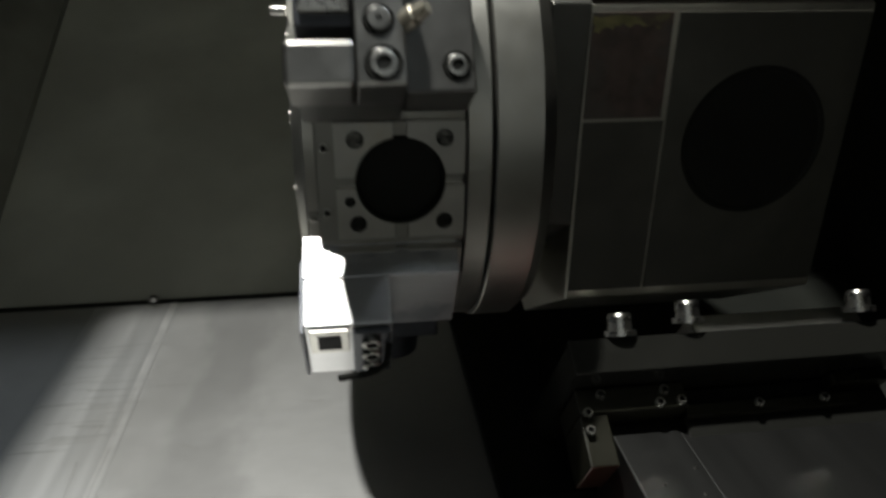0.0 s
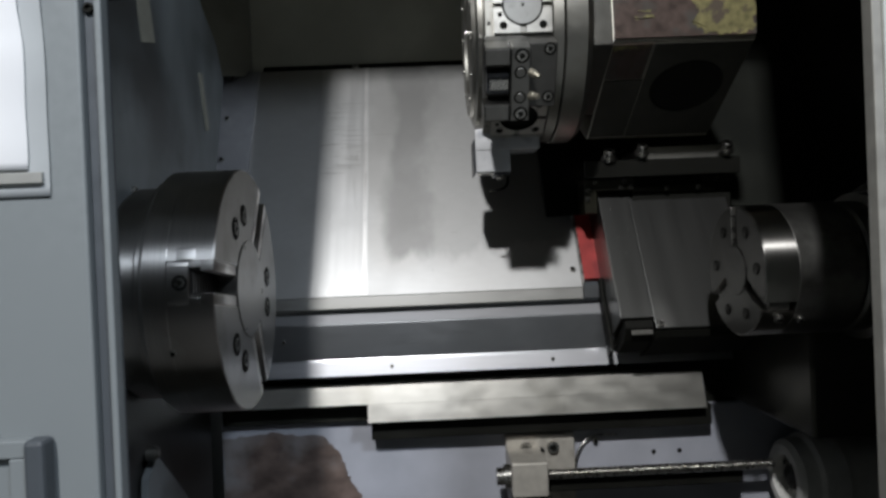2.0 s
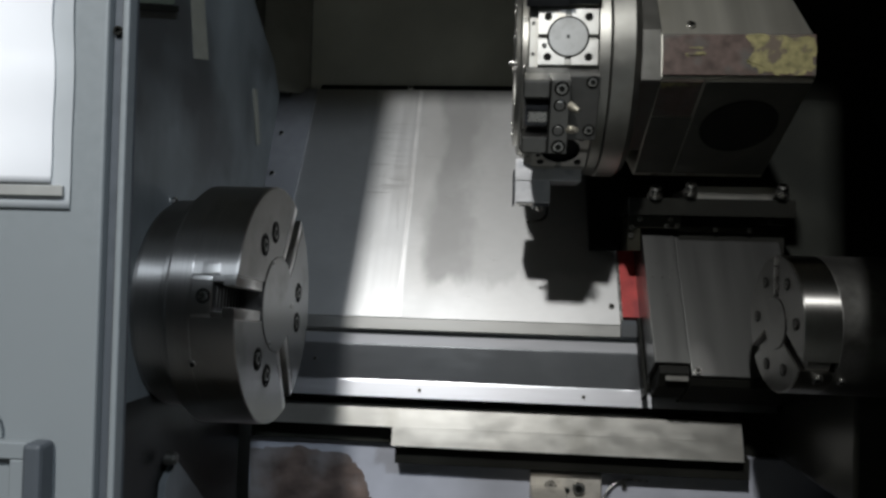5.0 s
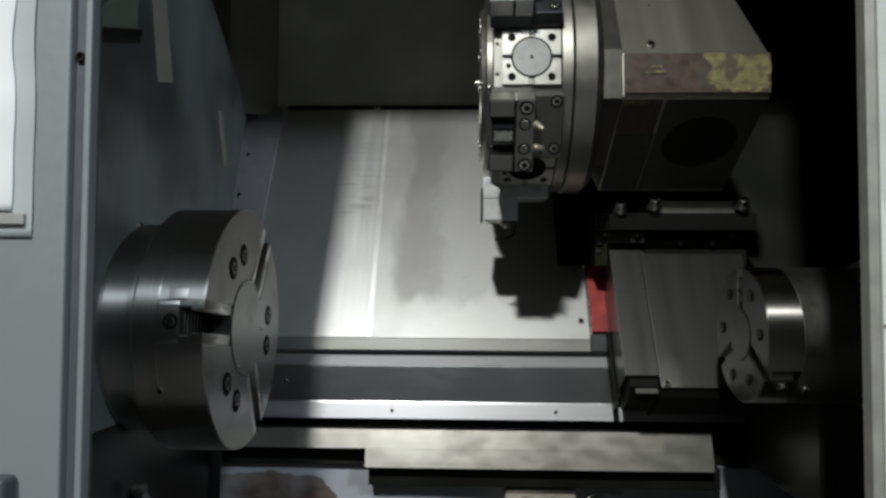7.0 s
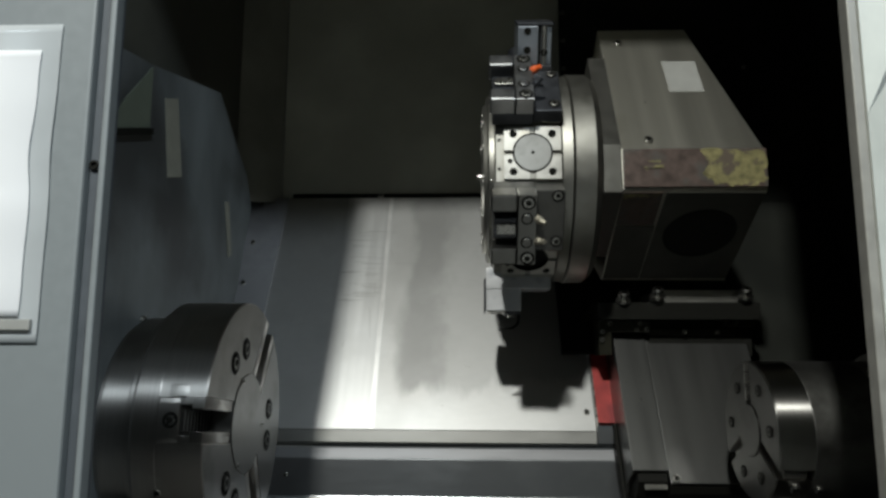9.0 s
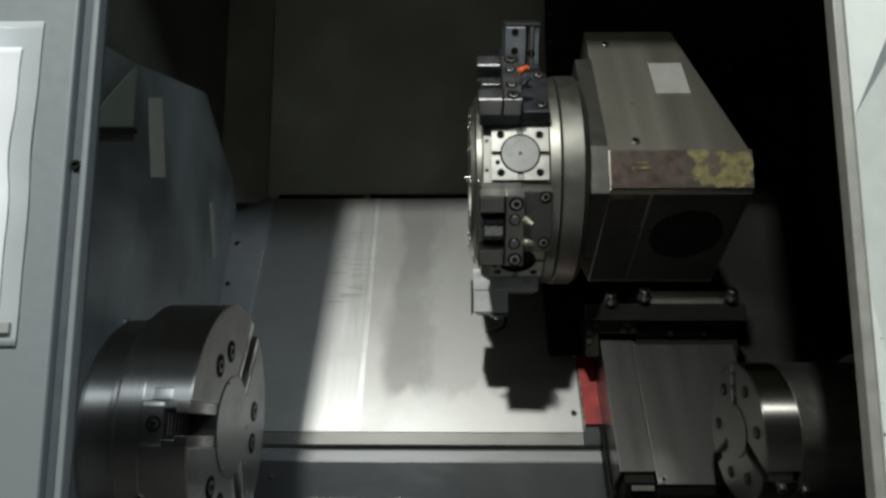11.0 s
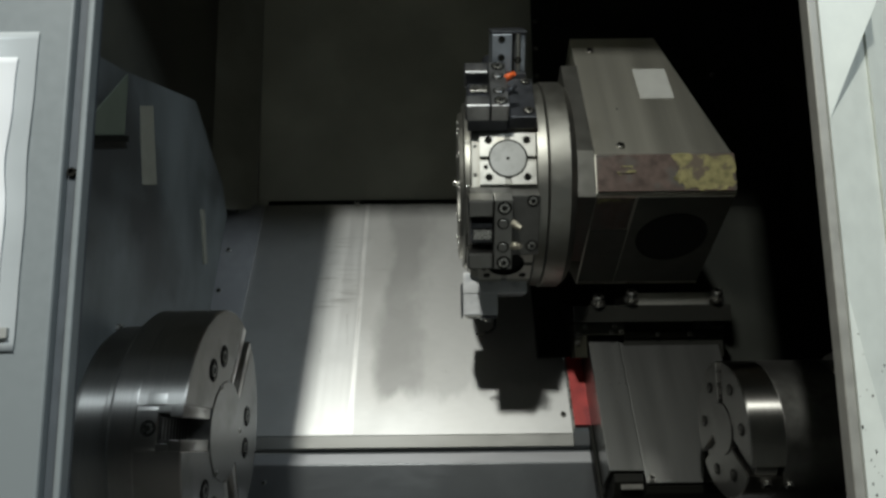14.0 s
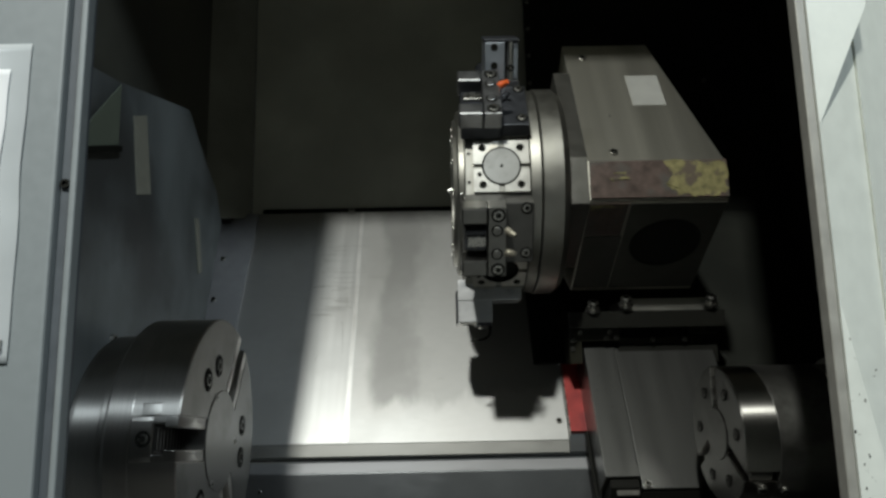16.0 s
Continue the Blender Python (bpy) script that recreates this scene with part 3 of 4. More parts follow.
part("plate", prism([(0.3808, 0.842), (0.3874, 0.8658), (0.44, 0.8658), (0.44, 0.842)], -0.1855, 0.285), STEEL_PLATE, lower)
# Black box filling the shaded gap below the guide plate.
part("under_ledge", box(-0.183, 0.30, 0.402, 0.44, 0.812, 0.8415, 0.001), BLACK, lower)

base = thing("machine_base", "pale blue grey painted base casting, stained by coolant", "base")
part("front", box(-0.402, 0.56, 0.432, 0.60, 0.575, 0.835, 0.002), BASE_PAINT, base)
# Fillet coloured near black for shade under the plate, not in base paint.
part("fillet", box(-0.395, -0.187, 0.418, 0.4316, 0.8355, 0.8655, 0.002), CAST_DARK, base)


def blob(points, y, thick, seed, wob=0.006):
    """A flat deposit with an uneven edge."""
    r = random.Random(seed)
    bm = bmesh.new()
    vs = []
    for (x0, z0), (x1, z1) in zip(points, points[1:] + points[:1]):
        for k in range(8):
            t = k / 8
            vs.append(bm.verts.new((x0 + (x1 - x0) * t + r.uniform(-wob, wob), y, z0 + (z1 - z0) * t + r.uniform(-wob, wob))))
    bm.faces.new(vs)
    ret = bmesh.ops.extrude_face_region(bm, geom=bm.faces[:])
    for v in [g for g in ret["geom"] if isinstance(g, bmesh.types.BMVert)]:
        v.co.y -= thick
    bmesh.ops.triangulate(bm, faces=bm.faces[:])
    return bm


part("coolant_stain", blob([(-0.40, 0.815), (-0.33, 0.822), (-0.255, 0.812), (-0.235, 0.790), (-0.222, 0.755), (-0.205, 0.725), (-0.192, 0.690), (-0.175, 0.64), (-0.40, 0.64)], 0.4318, 0.0008, 3, 0.0022), RUST, base, "rusty brown dried coolant stain")
for x in (0.224, 0.262):
    hole((x, 0.432, 0.768), (0, -1, 0), 0.0032, base)

feed = thing("ball_screw", "oily ball screw with steel bearing block on the base", "ball screw")
part("bracket", box(0.007, 0.1056, 0.418, 0.4315, 0.660, 0.8045, 0.0015), BEARING, feed)
part("bearing_block", box(0.0066, 0.0548, 0.345, 0.4178, 0.7415, 0.7875, 0.002), BEARING, feed)
part("block_base", box(0.0050, 0.060, 0.352, 0.4176, 0.725, 0.7415, 0.001), CAST_DARK, feed)
part("lock_nut", turned([(-0.012, 0), (-0.012, 0.012), (-0.002, 0.012), (-0.002, 0.016), (0.0062, 0.016), (0.0062, 0)], (0.372, 0.7625), 24), BOLT, feed)
prof = [(0.0552, 0)]
for i in range(95):
    x = 0.0552 + i * 0.0033
    prof += [(x, 0.0054), (x + 0.0012, 0.0066), (x + 0.0022, 0.0066)]
prof += [(0.3705, 0.0054), (0.3705, 0)]
part("screw_shaft", turned(prof, (0.372, 0.7625), 20), BOLT, feed)
part("trough", box(0.058, 0.335, 0.385, 0.4312, 0.733, 0.750, 0.002), BLACK, feed)
for x, z in ((0.035, 0.7865), (0.074, 0.7865), (0.037, 0.695), (0.083, 0.695)):
    screw((x, 0.4178, z), (0, -1, 0), 0.0085, 0.007, feed)
screw((0.058, 0.4178, 0.783), (0, -1, 0), 0.004, 0.004, feed)
pipe = bpy.data.curves.new("oil_pipe", "CURVE")
pipe.dimensions, pipe.bevel_depth = "3D", 0.0014
sp = pipe.splines.new("BEZIER")
sp.bezier_points.add(3)
for q, co in zip(sp.bezier_points, ((0.105, 0.415, 0.745), (0.110, 0.42, 0.775), (0.130, 0.425, 0.795), (0.17, 0.428, 0.797))):
    q.co, q.handle_left_type, q.handle_right_type = co, "AUTO", "AUTO"
pipe.materials.append(BOLT)
tagged(new("oil_pipe", pipe), "thin bent steel oil pipe by the bracket", "pipe")
screw((0.138, 0.4318, 0.790), (0, -1, 0), 0.004, 0.008, feed)
wheel = thing("drive_cover", "pale round cast drive end cover", "cover")
part("rim", turned([(0.386, 0.030), (0.381, 0.034), (0.381, 0.044), (0.387, 0.051), (0.404, 0.054), (0.409, 0.059), (0.440, 0.060), (0.448, 0.056), (0.555, 0.050), (0.555, 0), (0.397, 0.0), (0.397, 0.030), (0.386, 0.030)], (0.365, 0.745), 64), GREY_CAST, wheel)
part("hub", turned([(0.3965, 0), (0.390, 0.0), (0.390, 0.016), (0.3965, 0.018), (0.3965, 0)], (0.365, 0.745), 32), CAST_DARK, wheel)
for k in range(4):
    screw((0.3968, 0.365 + 0.024 * math.cos(0.6 + k * 1.571), 0.745 + 0.024 * math.sin(0.6 + k * 1.571)), (-1, 0, 0), 0.0045, 0.004, wheel)

# ---------------------------------------------------------------- chucks
def ring_sector(R, w, s1, s2, r0, cy, cz):
    a = math.degrees(math.asin(w / R))
    pts = [(R * math.cos(radians(q)), R * math.sin(radians(q))) for q in np.linspace(s1 + a, s2 - a, 44)]
    mid = radians((s1 + s2) / 2)
    pts.append((r0 * math.cos(mid), r0 * math.sin(mid)))
    return [(cy + y, cz + z) for y, z in pts]


def chuck(name, label, xf, depth, R, slots, w, hub, sign, back, steel, facing, axis, body_steel=None):
    """A three-slot chuck; sign: +1 if its face looks to +x. back: how deep the slots are."""
    c = thing(name, label, "chuck")
    xs = xf - sign * back
    cy, cz = axis
    for k in range(3):
        s1, s2 = slots[k], slots[(k + 1) % 3]
        if s2 < s1:
            s2 += 360
        bm = prism(ring_sector(R, w, s1, s2, w / math.sin(radians(60)), cy, cz), xs, xf)
        edge = [e for e in bm.edges if abs(e.verts[0].co.x - xf) < 1e-6 and abs(e.verts[1].co.x - xf) < 1e-6]
        bmesh.ops.bevel(bm, geom=edge, offset=0.0012, segments=1, affect="EDGES")
        seg = part("segment", smooth_by_angle(bm, 20), steel, c)
        seg.data.materials.append(facing)
        for poly in seg.data.polygons:
            if poly.normal.x * sign > 0.9:
                poly.material_index = 1
    xb = xf - sign * depth
    prof = [(xs - sign * 0.0003, 0), (xs - sign * 0.0003, R - 0.0003), (xs - sign * 0.0008, R), (xb + sign * 0.004, R), (xb, R - 0.004), (xb, 0)]
    part("body", turned(prof, axis, 160), body_steel or steel, c)
    part("hub", turned([(xs, 0), (xs, hub), (xf + sign * 0.0004, hub), (xf + sign * 0.0010, hub - 0.0008), (xf + sign * 0.0010, 0)], axis, 64), facing, c)
    return c


SLOTS = (53.5, 173.5, 293.5)
MAIN, SUB, MX, MR = (0.190, 1.044), (0.178, 1.042), -0.290, 0.130
main = chuck("main_chuck", "large three-jaw lathe chuck without top jaws, oily steel", MX, 0.070, MR, SLOTS, 0.0205, 0.053, 1, 0.0435, CHUCK_STEEL, CHUCK_FACE, MAIN)
part("back_step", turned([(-0.3602, 0), (-0.3602, 0.121), (-0.3612, 0.122), (-0.3660, 0.122), (-0.3672, 0.120), (-0.3672, 0)], MAIN, 128), CHUCK_STEEL, main)
part("spindle_nose", turned([(-0.3674, 0), (-0.3674, 0.112), (-0.3690, 0.1135), (-0.396, 0.1135), (-0.4012, 0.111), (-0.4012, 0)], MAIN, 128), CHUCK_STEEL, main)


def polar(x, r, deg, axis):
    return (x, axis[0] + r * math.cos(radians(deg)), axis[1] + r * math.sin(radians(deg)))


def out_dir(deg):
    return (0, math.cos(radians(deg)), math.sin(radians(deg)))


def chuck_frame(angle, xf, axis):
    """x as in the world, y outward along the slot, z across it."""
    out = Vector(out_dir(angle))
    return Matrix.Translation((xf, *axis)) @ Matrix(((1, 0, 0), out, Vector((1, 0, 0)).cross(out))).transposed().to_4x4()


def rim_block(x0, x1, r0, R, w0, w1, f, bevel=0.0004):
    """A block in a chuck's slot whose outer end follows the rim's curve."""
    arc = [(math.sqrt(R * R - w * w), w) for w in np.linspace(w1, w0, 9)]
    bm = prism([(r0, w0), (r0, w1)] + arc, x0, x1, bevel)
    bm.transform(f)
    return smooth_by_angle(bm, 25)


for s in SLOTS:
    f = chuck_frame(s, MX, MAIN)
    jaw = part("master_jaw", rim_block(-0.0432, -0.0235, 0.053, MR - 0.0002, -0.0202, 0.0202, f), CHUCK_STEEL, main)
    for sg in (-1, 1):
        part("lip", rim_block(-0.0120, -0.0004, 0.053, MR - 0.0002, min(sg * 0.0103, sg * 0.0202), max(sg * 0.0103, sg * 0.0202), f), CHUCK_STEEL, jaw)
        part("cheek", rim_block(-0.0234, -0.0121, 0.053, MR - 0.0003, min(sg * 0.0138, sg * 0.0202), max(sg * 0.0138, sg * 0.0202), f), CHUCK_STEEL, jaw)
    for i in range(9):
        part("serration", box(-0.0233, -0.0205, 0.056 + i * 0.008, 0.060 + i * 0.008, -0.0100, 0.0100, 0.0004, f), STEEL_DARK, jaw)
    part("groove_floor", box(-0.0234, -0.0225, 0.0545, MR - 0.004, -0.0136, 0.0136, 0, f), STEEL_DARK, jaw)
    part("stop_key", rim_block(-0.0345, -0.0170, 0.110, MR + 0.0004, -0.0325, -0.0207, f), CHUCK_STEEL, jaw)
    hole(f @ Vector((-0.0310, MR - 0.0004, 0)), f.to_3x3() @ Vector((0, 1, 0)), 0.0066, jaw, "counterbore")
    screw(f @ Vector((-0.0310, MR, 0)), f.to_3x3() @ Vector((0, 1, 0)), 0.0046, 0.0012, jaw)
    for d in (47, 73):
        hole(polar(MX - 0.0002, 0.081, s + d, MAIN), (1, 0, 0), 0.0108, main, "counterbore")
        screw(polar(MX + 0.0002, 0.0805, s + d, MAIN), (1, 0, 0), 0.0066, 0.0010, main, "face_screw", PLATE_GREY)
    screw(polar(MX + 0.0006, 0.0505, s + 60, MAIN), (1, 0, 0), 0.0034, 0.0010, main, "hub_screw")
screw(polar(-0.333, MR - 0.0005, 203, MAIN), out_dir(203), 0.0035, 0.002, main)
screw(polar(-0.333, MR - 0.0005, 320, MAIN), out_dir(320), 0.0035, 0.002, main)

sub = chuck("sub_spindle_chuck", "small three-jaw sub spindle chuck in oily steel", 0.243, 0.105, 0.071, (90, 210, 330), 0.0055, 0.027, -1, 0.034, SUB_STEEL, SUB_DARK, SUB, SUB_BODY)
part("collar", turned([(0.3485, 0), (0.3485, 0.069), (0.352, 0.071), (0.372, 0.071), (0.374, 0.080), (0.388, 0.080), (0.39, 0.0705), (0.40, 0.0705), (0.40, 0)], SUB, 96), SUB_BODY, sub)
part("spindle_housing", turned([(0.4003, 0), (0.4003, 0.092), (0.404, 0.094), (0.56, 0.094), (0.56, 0)], SUB, 96), CAST_DARK, sub)
for s in (90, 210, 330):
    for d in (-26, 26):
        hole(polar(0.2428, 0.050, s + 60 + d, SUB), (-1, 0, 0), 0.0056, sub, "counterbore")
        screw(polar(0.2426, 0.050, s + 60 + d, SUB), (-1, 0, 0), 0.0036, 0.0008, sub, "face_screw", SUB_DARK)
    f = chuck_frame(s, 0.243, SUB)
    part("jaw_insert", box(0.006, 0.028, 0.027, 0.069, -0.0052, 0.0052, 0.0006, f), SUB_BODY, sub)
part("slot_edge", box(-0.0006, 0.004, 0.030, 0.0690, -0.0056, -0.0040, 0.0003, chuck_frame(90, 0.243, SUB)), BOLT, sub, "bright worn edge of the slot")
screw(polar(0.262, 0.0705, 222, SUB), out_dir(222), 0.005, 0.005, sub)
screw(polar(0.285, 0.0705, 224, SUB), out_dir(224), 0.004, 0.004, sub)

# ---------------------------------------------------------------- saddle and cross slide
saddle = thing("sub_spindle_saddle", "steel covered slanted saddle under the sub spindle", "saddle")
part("side_cover", prism([on_sheet(0.945, 0.066), on_sheet(1.118, 0.066), on_sheet(1.118, -0.01), on_sheet(0.945, -0.01)], 0.152, 0.1955, 0.001), SADDLE_STEEL, saddle)
part("top_cover", prism([on_sheet(0.932, 0.064), on_sheet(1.118, 0.064), on_sheet(1.118, -0.01), on_sheet(0.932, -0.01)], 0.196, 0.335, 0.001), SADDLE_STEEL, saddle)
part("foot", prism([(0.372, 0.957), (0.376, 0.950), (0.394, 0.930), (0.45, 0.930), (0.45, 0.957)], 0.166, 0.33, 0.001), SHADED_GLOSS, saddle)
part("foot_nose", prism([(0.373, 0.9565), (0.377, 0.9495), (0.395, 0.9295), (0.45, 0.9295), (0.45, 0.9565)], 0.158, 0.1657, 0.002), PLATE_GREY, saddle, "worn grey chamfered nose")
part("side_edge", prism([on_sheet(0.925, 0.012), on_sheet(1.02, 0.012), on_sheet(1.02, -0.01), on_sheet(0.925, -0.01)], 0.1475, 0.1515, 0.0005), BLACK, saddle, "thin black edge beside the saddle")
part("wiper", prism([on_sheet(0.935, 0.060), on_sheet(0.9445, 0.060), on_sheet(0.9445, 0.0), on_sheet(0.926, 0.0), on_sheet(0.926, 0.040)], 0.158, 0.1945, 0.001), BLACK, saddle)
part("wiper_lip", prism([on_sheet(0.9262, 0.0610), on_sheet(0.9320, 0.0625), on_sheet(0.9320, 0.0604), on_sheet(0.9262, 0.0604)], 0.164, 0.192, 0.0008), PLATE_GREY, saddle)
part("gib_strip", prism([on_sheet(0.925, 0.05), on_sheet(0.931, 0.06), on_sheet(0.931, -0.01), on_sheet(0.925, -0.01)], 0.196, 0.335, 0.001), BLACK, saddle)
part("pedestal", box(0.3355, 0.55, 0.20, 0.50, 0.845, 0.985, 0.004), CAST_DARK, saddle)
screw(p3(0.203, on_sheet(0.937, 0.0645)), -N, 0.0045, 0.003, saddle)
for x in (0.160, 0.172, 0.184, 0.193):
    screw(p3(x, on_sheet(1.05, 0.0662)), -N, 0.0013, 0.0008, saddle)
for x, z in ((0.166, 1.068), (0.176, 1.028), (0.186, 1.06), (0.190, 1.078)):
    screw(p3(x, on_sheet(z, 0.0662)), -N, 0.0011, 0.0008, saddle)

# Slide tones drop to near black for the shade of turret and housing.
slide = thing("cross_slide", "oily cross slide carrying the tool turret, coloured dark for shade", "slide")
part("block", box(0.126, 0.342, 0.374, 0.60, 1.166, 1.189, 0.001), SHADED_GLOSS, slide)
part("ledge", box(0.2135, 0.332, 0.3865, 0.50, 1.1893, 1.207, 0.001), SLIDE_STEEL, slide)
part("wiper_plate", box(0.130, 0.200, 0.396, 0.44, 1.150, 1.1657, 0.001), OLIVE_STEEL, slide, "oily olive-tinted wiper plate")
part("wiper_leg", box(0.130, 0.1475, 0.398, 0.44, 1.118, 1.1497, 0.001), OLIVE_STEEL, slide, "oily olive-tinted wiper plate")
part("wiper_plate", box(0.2005, 0.318, 0.404, 0.44, 1.146, 1.1540, 0.001), OLIVE_STEEL, slide)
part("end_tab", box(0.302, 0.342, 0.398, 0.43, 1.158, 1.1655, 0.001), OLIVE_STEEL, slide)
part("recess", box(0.2005, 0.342, 0.410, 0.60, 1.118, 1.1655, 0.001), BLACK, slide)
part("back_block", box(0.16, 0.20, 0.4405, 0.60, 1.115, 1.1655, 0.001), BLACK, slide)
for p in ((0.205, 0.372, 1.198), (0.322, 0.372, 1.198), (0.160, 0.374, 1.193)):
    screw(p, (0, -0.5, 0.86), 0.0075, 0.011, slide)
    part("washer", turned([(-0.003, 0), (-0.003, 0.0100), (0.0002, 0.0100), (0.0002, 0)], seg=24), BOLT, slide, m=along(p, (0, -0.5, 0.86)))
for x, z in ((0.145, 1.161), (0.186, 1.161), (0.1345, 1.150), (0.1335, 1.139), (0.181, 1.153), (0.195, 1.1535)):
    screw((x, 0.396, z), (0, -1, 0), 0.0030, 0.003, slide)
for x, z in ((0.2475, 1.150), (0.292, 1.150), (0.318, 1.161)):
    screw((x, 0.401, z), (0, -1, 0), 0.0030, 0.003, slide)

# ---------------------------------------------------------------- turret
TX, TY, TZ, TR = 0.025, 0.340, 1.350, 0.128


def station(angle, radius=TR):
    """A frame on the turret's face at that angle: x along the axis, y outward, z downward round it."""
    a = radians(angle)
    out = Vector((0, -math.cos(a), math.sin(a)))
    down = Vector((0, -math.sin(a), -math.cos(a)))
    return Matrix.Translation(Vector((TX, TY, TZ)) + out * radius) @ Matrix(((1, 0, 0), out, down)).transposed().to_4x4()


turret = thing("tool_turret", "twelve-station steel tool turret disc", "turret")
Rc = TR / math.cos(radians(15))
poly = [(TY + Rc * math.cos(radians(15 + 30 * i)), TZ + Rc * math.sin(radians(15 + 30 * i))) for i in range(12)]
part("disc", prism(poly, -0.018, 0.059, 0.001), TURRET_STEEL, turret)
part("front_ring", turned([(-0.0185, 0), (-0.026, 0.0), (-0.026, 0.108), (-0.0245, 0.111), (-0.0185, 0.111), (-0.0185, 0)], (TY, TZ), 96), TURRET_STEEL, turret)
part("face_ring", turned([(-0.0262, 0.070), (-0.030, 0.071), (-0.031, 0.098), (-0.0262, 0.1), (-0.0262, 0.070)], (TY, TZ), 96), TURRET_STEEL, turret)
part("inner_ring", turned([(0.0593, 0), (0.0593, 0.134), (0.0600, 0.1352), (0.0715, 0.1360), (0.0725, 0.1350), (0.0725, 0)], (TY, TZ), 128), TURRET_STEEL, turret)
part("outer_ring", turned([(0.0740, 0), (0.0740, 0.1365), (0.0748, 0.1375), (0.0985, 0.1375), (0.1065, 0.131), (0.1065, 0)], (TY, TZ), 128), TURRET_STEEL, turret)
for i in range(12):
    a = radians(30 * i + 15)
    screw(Vector((-0.0215, TY, TZ)) + Vector((0, -math.cos(a), math.sin(a))) * 0.1105, (0, -math.cos(a), math.sin(a)), 0.0030, 0.0012, turret)
    screw(Vector((-0.0312, TY, TZ)) + Vector((0, -math.cos(a), math.sin(a))) * 0.085, (-1, 0, 0), 0.0045, 0.0012, turret)
screw((-0.031, TY - 0.10, TZ - 0.02), (-1, 0, 0), 0.0025, 0.008, turret)


def pad_mesh(sx, sz):
    """One corner pad of a tool seat, cut by the bore."""
    bm = bmesh.new()
    r, g, k = 0.0234, 0.0036, 0.0030
    arc = [math.acos(g / r) + (math.asin(k / r) - math.acos(g / r)) * t / 8 for t in range(9)]
    out = [(g, 0.031), (0.033, 0.031), (0.033, k)] + [(r * math.cos(q), r * math.sin(q)) for q in arc[::-1]]
    lo = [bm.verts.new((sx * x, 0.0014, sz * z)) for x, z in out]
    hi = [bm.verts.new((sx * x, 0.0058, sz * z)) for x, z in out]
    bm.faces.new(lo)
    bm.faces.new(hi)
    for q in range(len(out)):
        w = (q + 1) % len(out)
        bm.faces.new((lo[q], lo[w], hi[w], hi[q]))
    bmesh.ops.recalc_face_normals(bm, faces=bm.faces)
    me = bpy.data.meshes.new("pad")
    bm.to_mesh(me)
    bm.free()
    me.materials.append(FACE_STEEL)
    return me


PADS = [pad_mesh(sx, sz) for sx in (-1, 1) for sz in (-1, 1)]
OUT = Vector((0, 1, 0))
for i in range(12):
    s = station(30 * i)
    fp = part("mounting_face", box(-0.0325, 0.0325, 0.0003, 0.0013, -0.0305, 0.0305, 0.0002), TURRET_STEEL, turret, m=s)
    for me in PADS:
        new("pad", me).parent = fp
    for z in (-1, 1):
        part("key", box(-0.0034, 0.0034, 0.0014, 0.0042, min(z * 0.0236, z * 0.0309), max(z * 0.0236, z * 0.0309), 0.0004), TURRET_STEEL, fp)
    ax = along((0, 0.0, 0), OUT)
    part("bore_rim", turned([(0.0004, 0.0218), (0.0062, 0.0218), (0.0064, 0.0226), (0.0058, 0.0232), (0.0004, 0.0232), (0.0004, 0.0218)], seg=40, m=ax), BLACK, fp)
    if i == 10:
        # Shallow bore; its black stands for depth.
        part("bore", turned([(0.0060, 0.0217), (0.0018, 0.021), (0.0016, 0)], seg=40, m=ax), BLACK, fp, "dark open bore")
    else:
        part("bore_cap", turned([(0.0004, 0), (0.0004, 0.0216), (0.0063, 0.0216), (0.0067, 0.0210), (0.0067, 0.0014), (0.0055, 0.0012), (0.0055, 0)], seg=40, m=ax), CAP_STEEL, fp, "flat turned steel bore cap")
    for x in (-0.0225, 0.0225):
        for z in (-0.0225, 0.0225):
            hole((x, 0.0056, z), OUT, 0.0040, fp)
    hole((-0.0262, 0.0056, 0.0100), OUT, 0.0024, fp)
    if i != 10:
        hole((0, 0.0064, 0), OUT, 0.0019, fp, "centre_hole")
    for z in (-0.0175, 0.0175):
        screw((-0.0385, 0.0002, z), OUT, 0.0024, 0.0010, fp)


def cbore(p, d, r, parent):
    """A socket screw sunk in a dark counterbore."""
    hole(p, d, r * 1.28, parent, "counterbore")
    screw(Vector(p) + Vector(d) * 0.0004, d, r, 0.0016, parent)


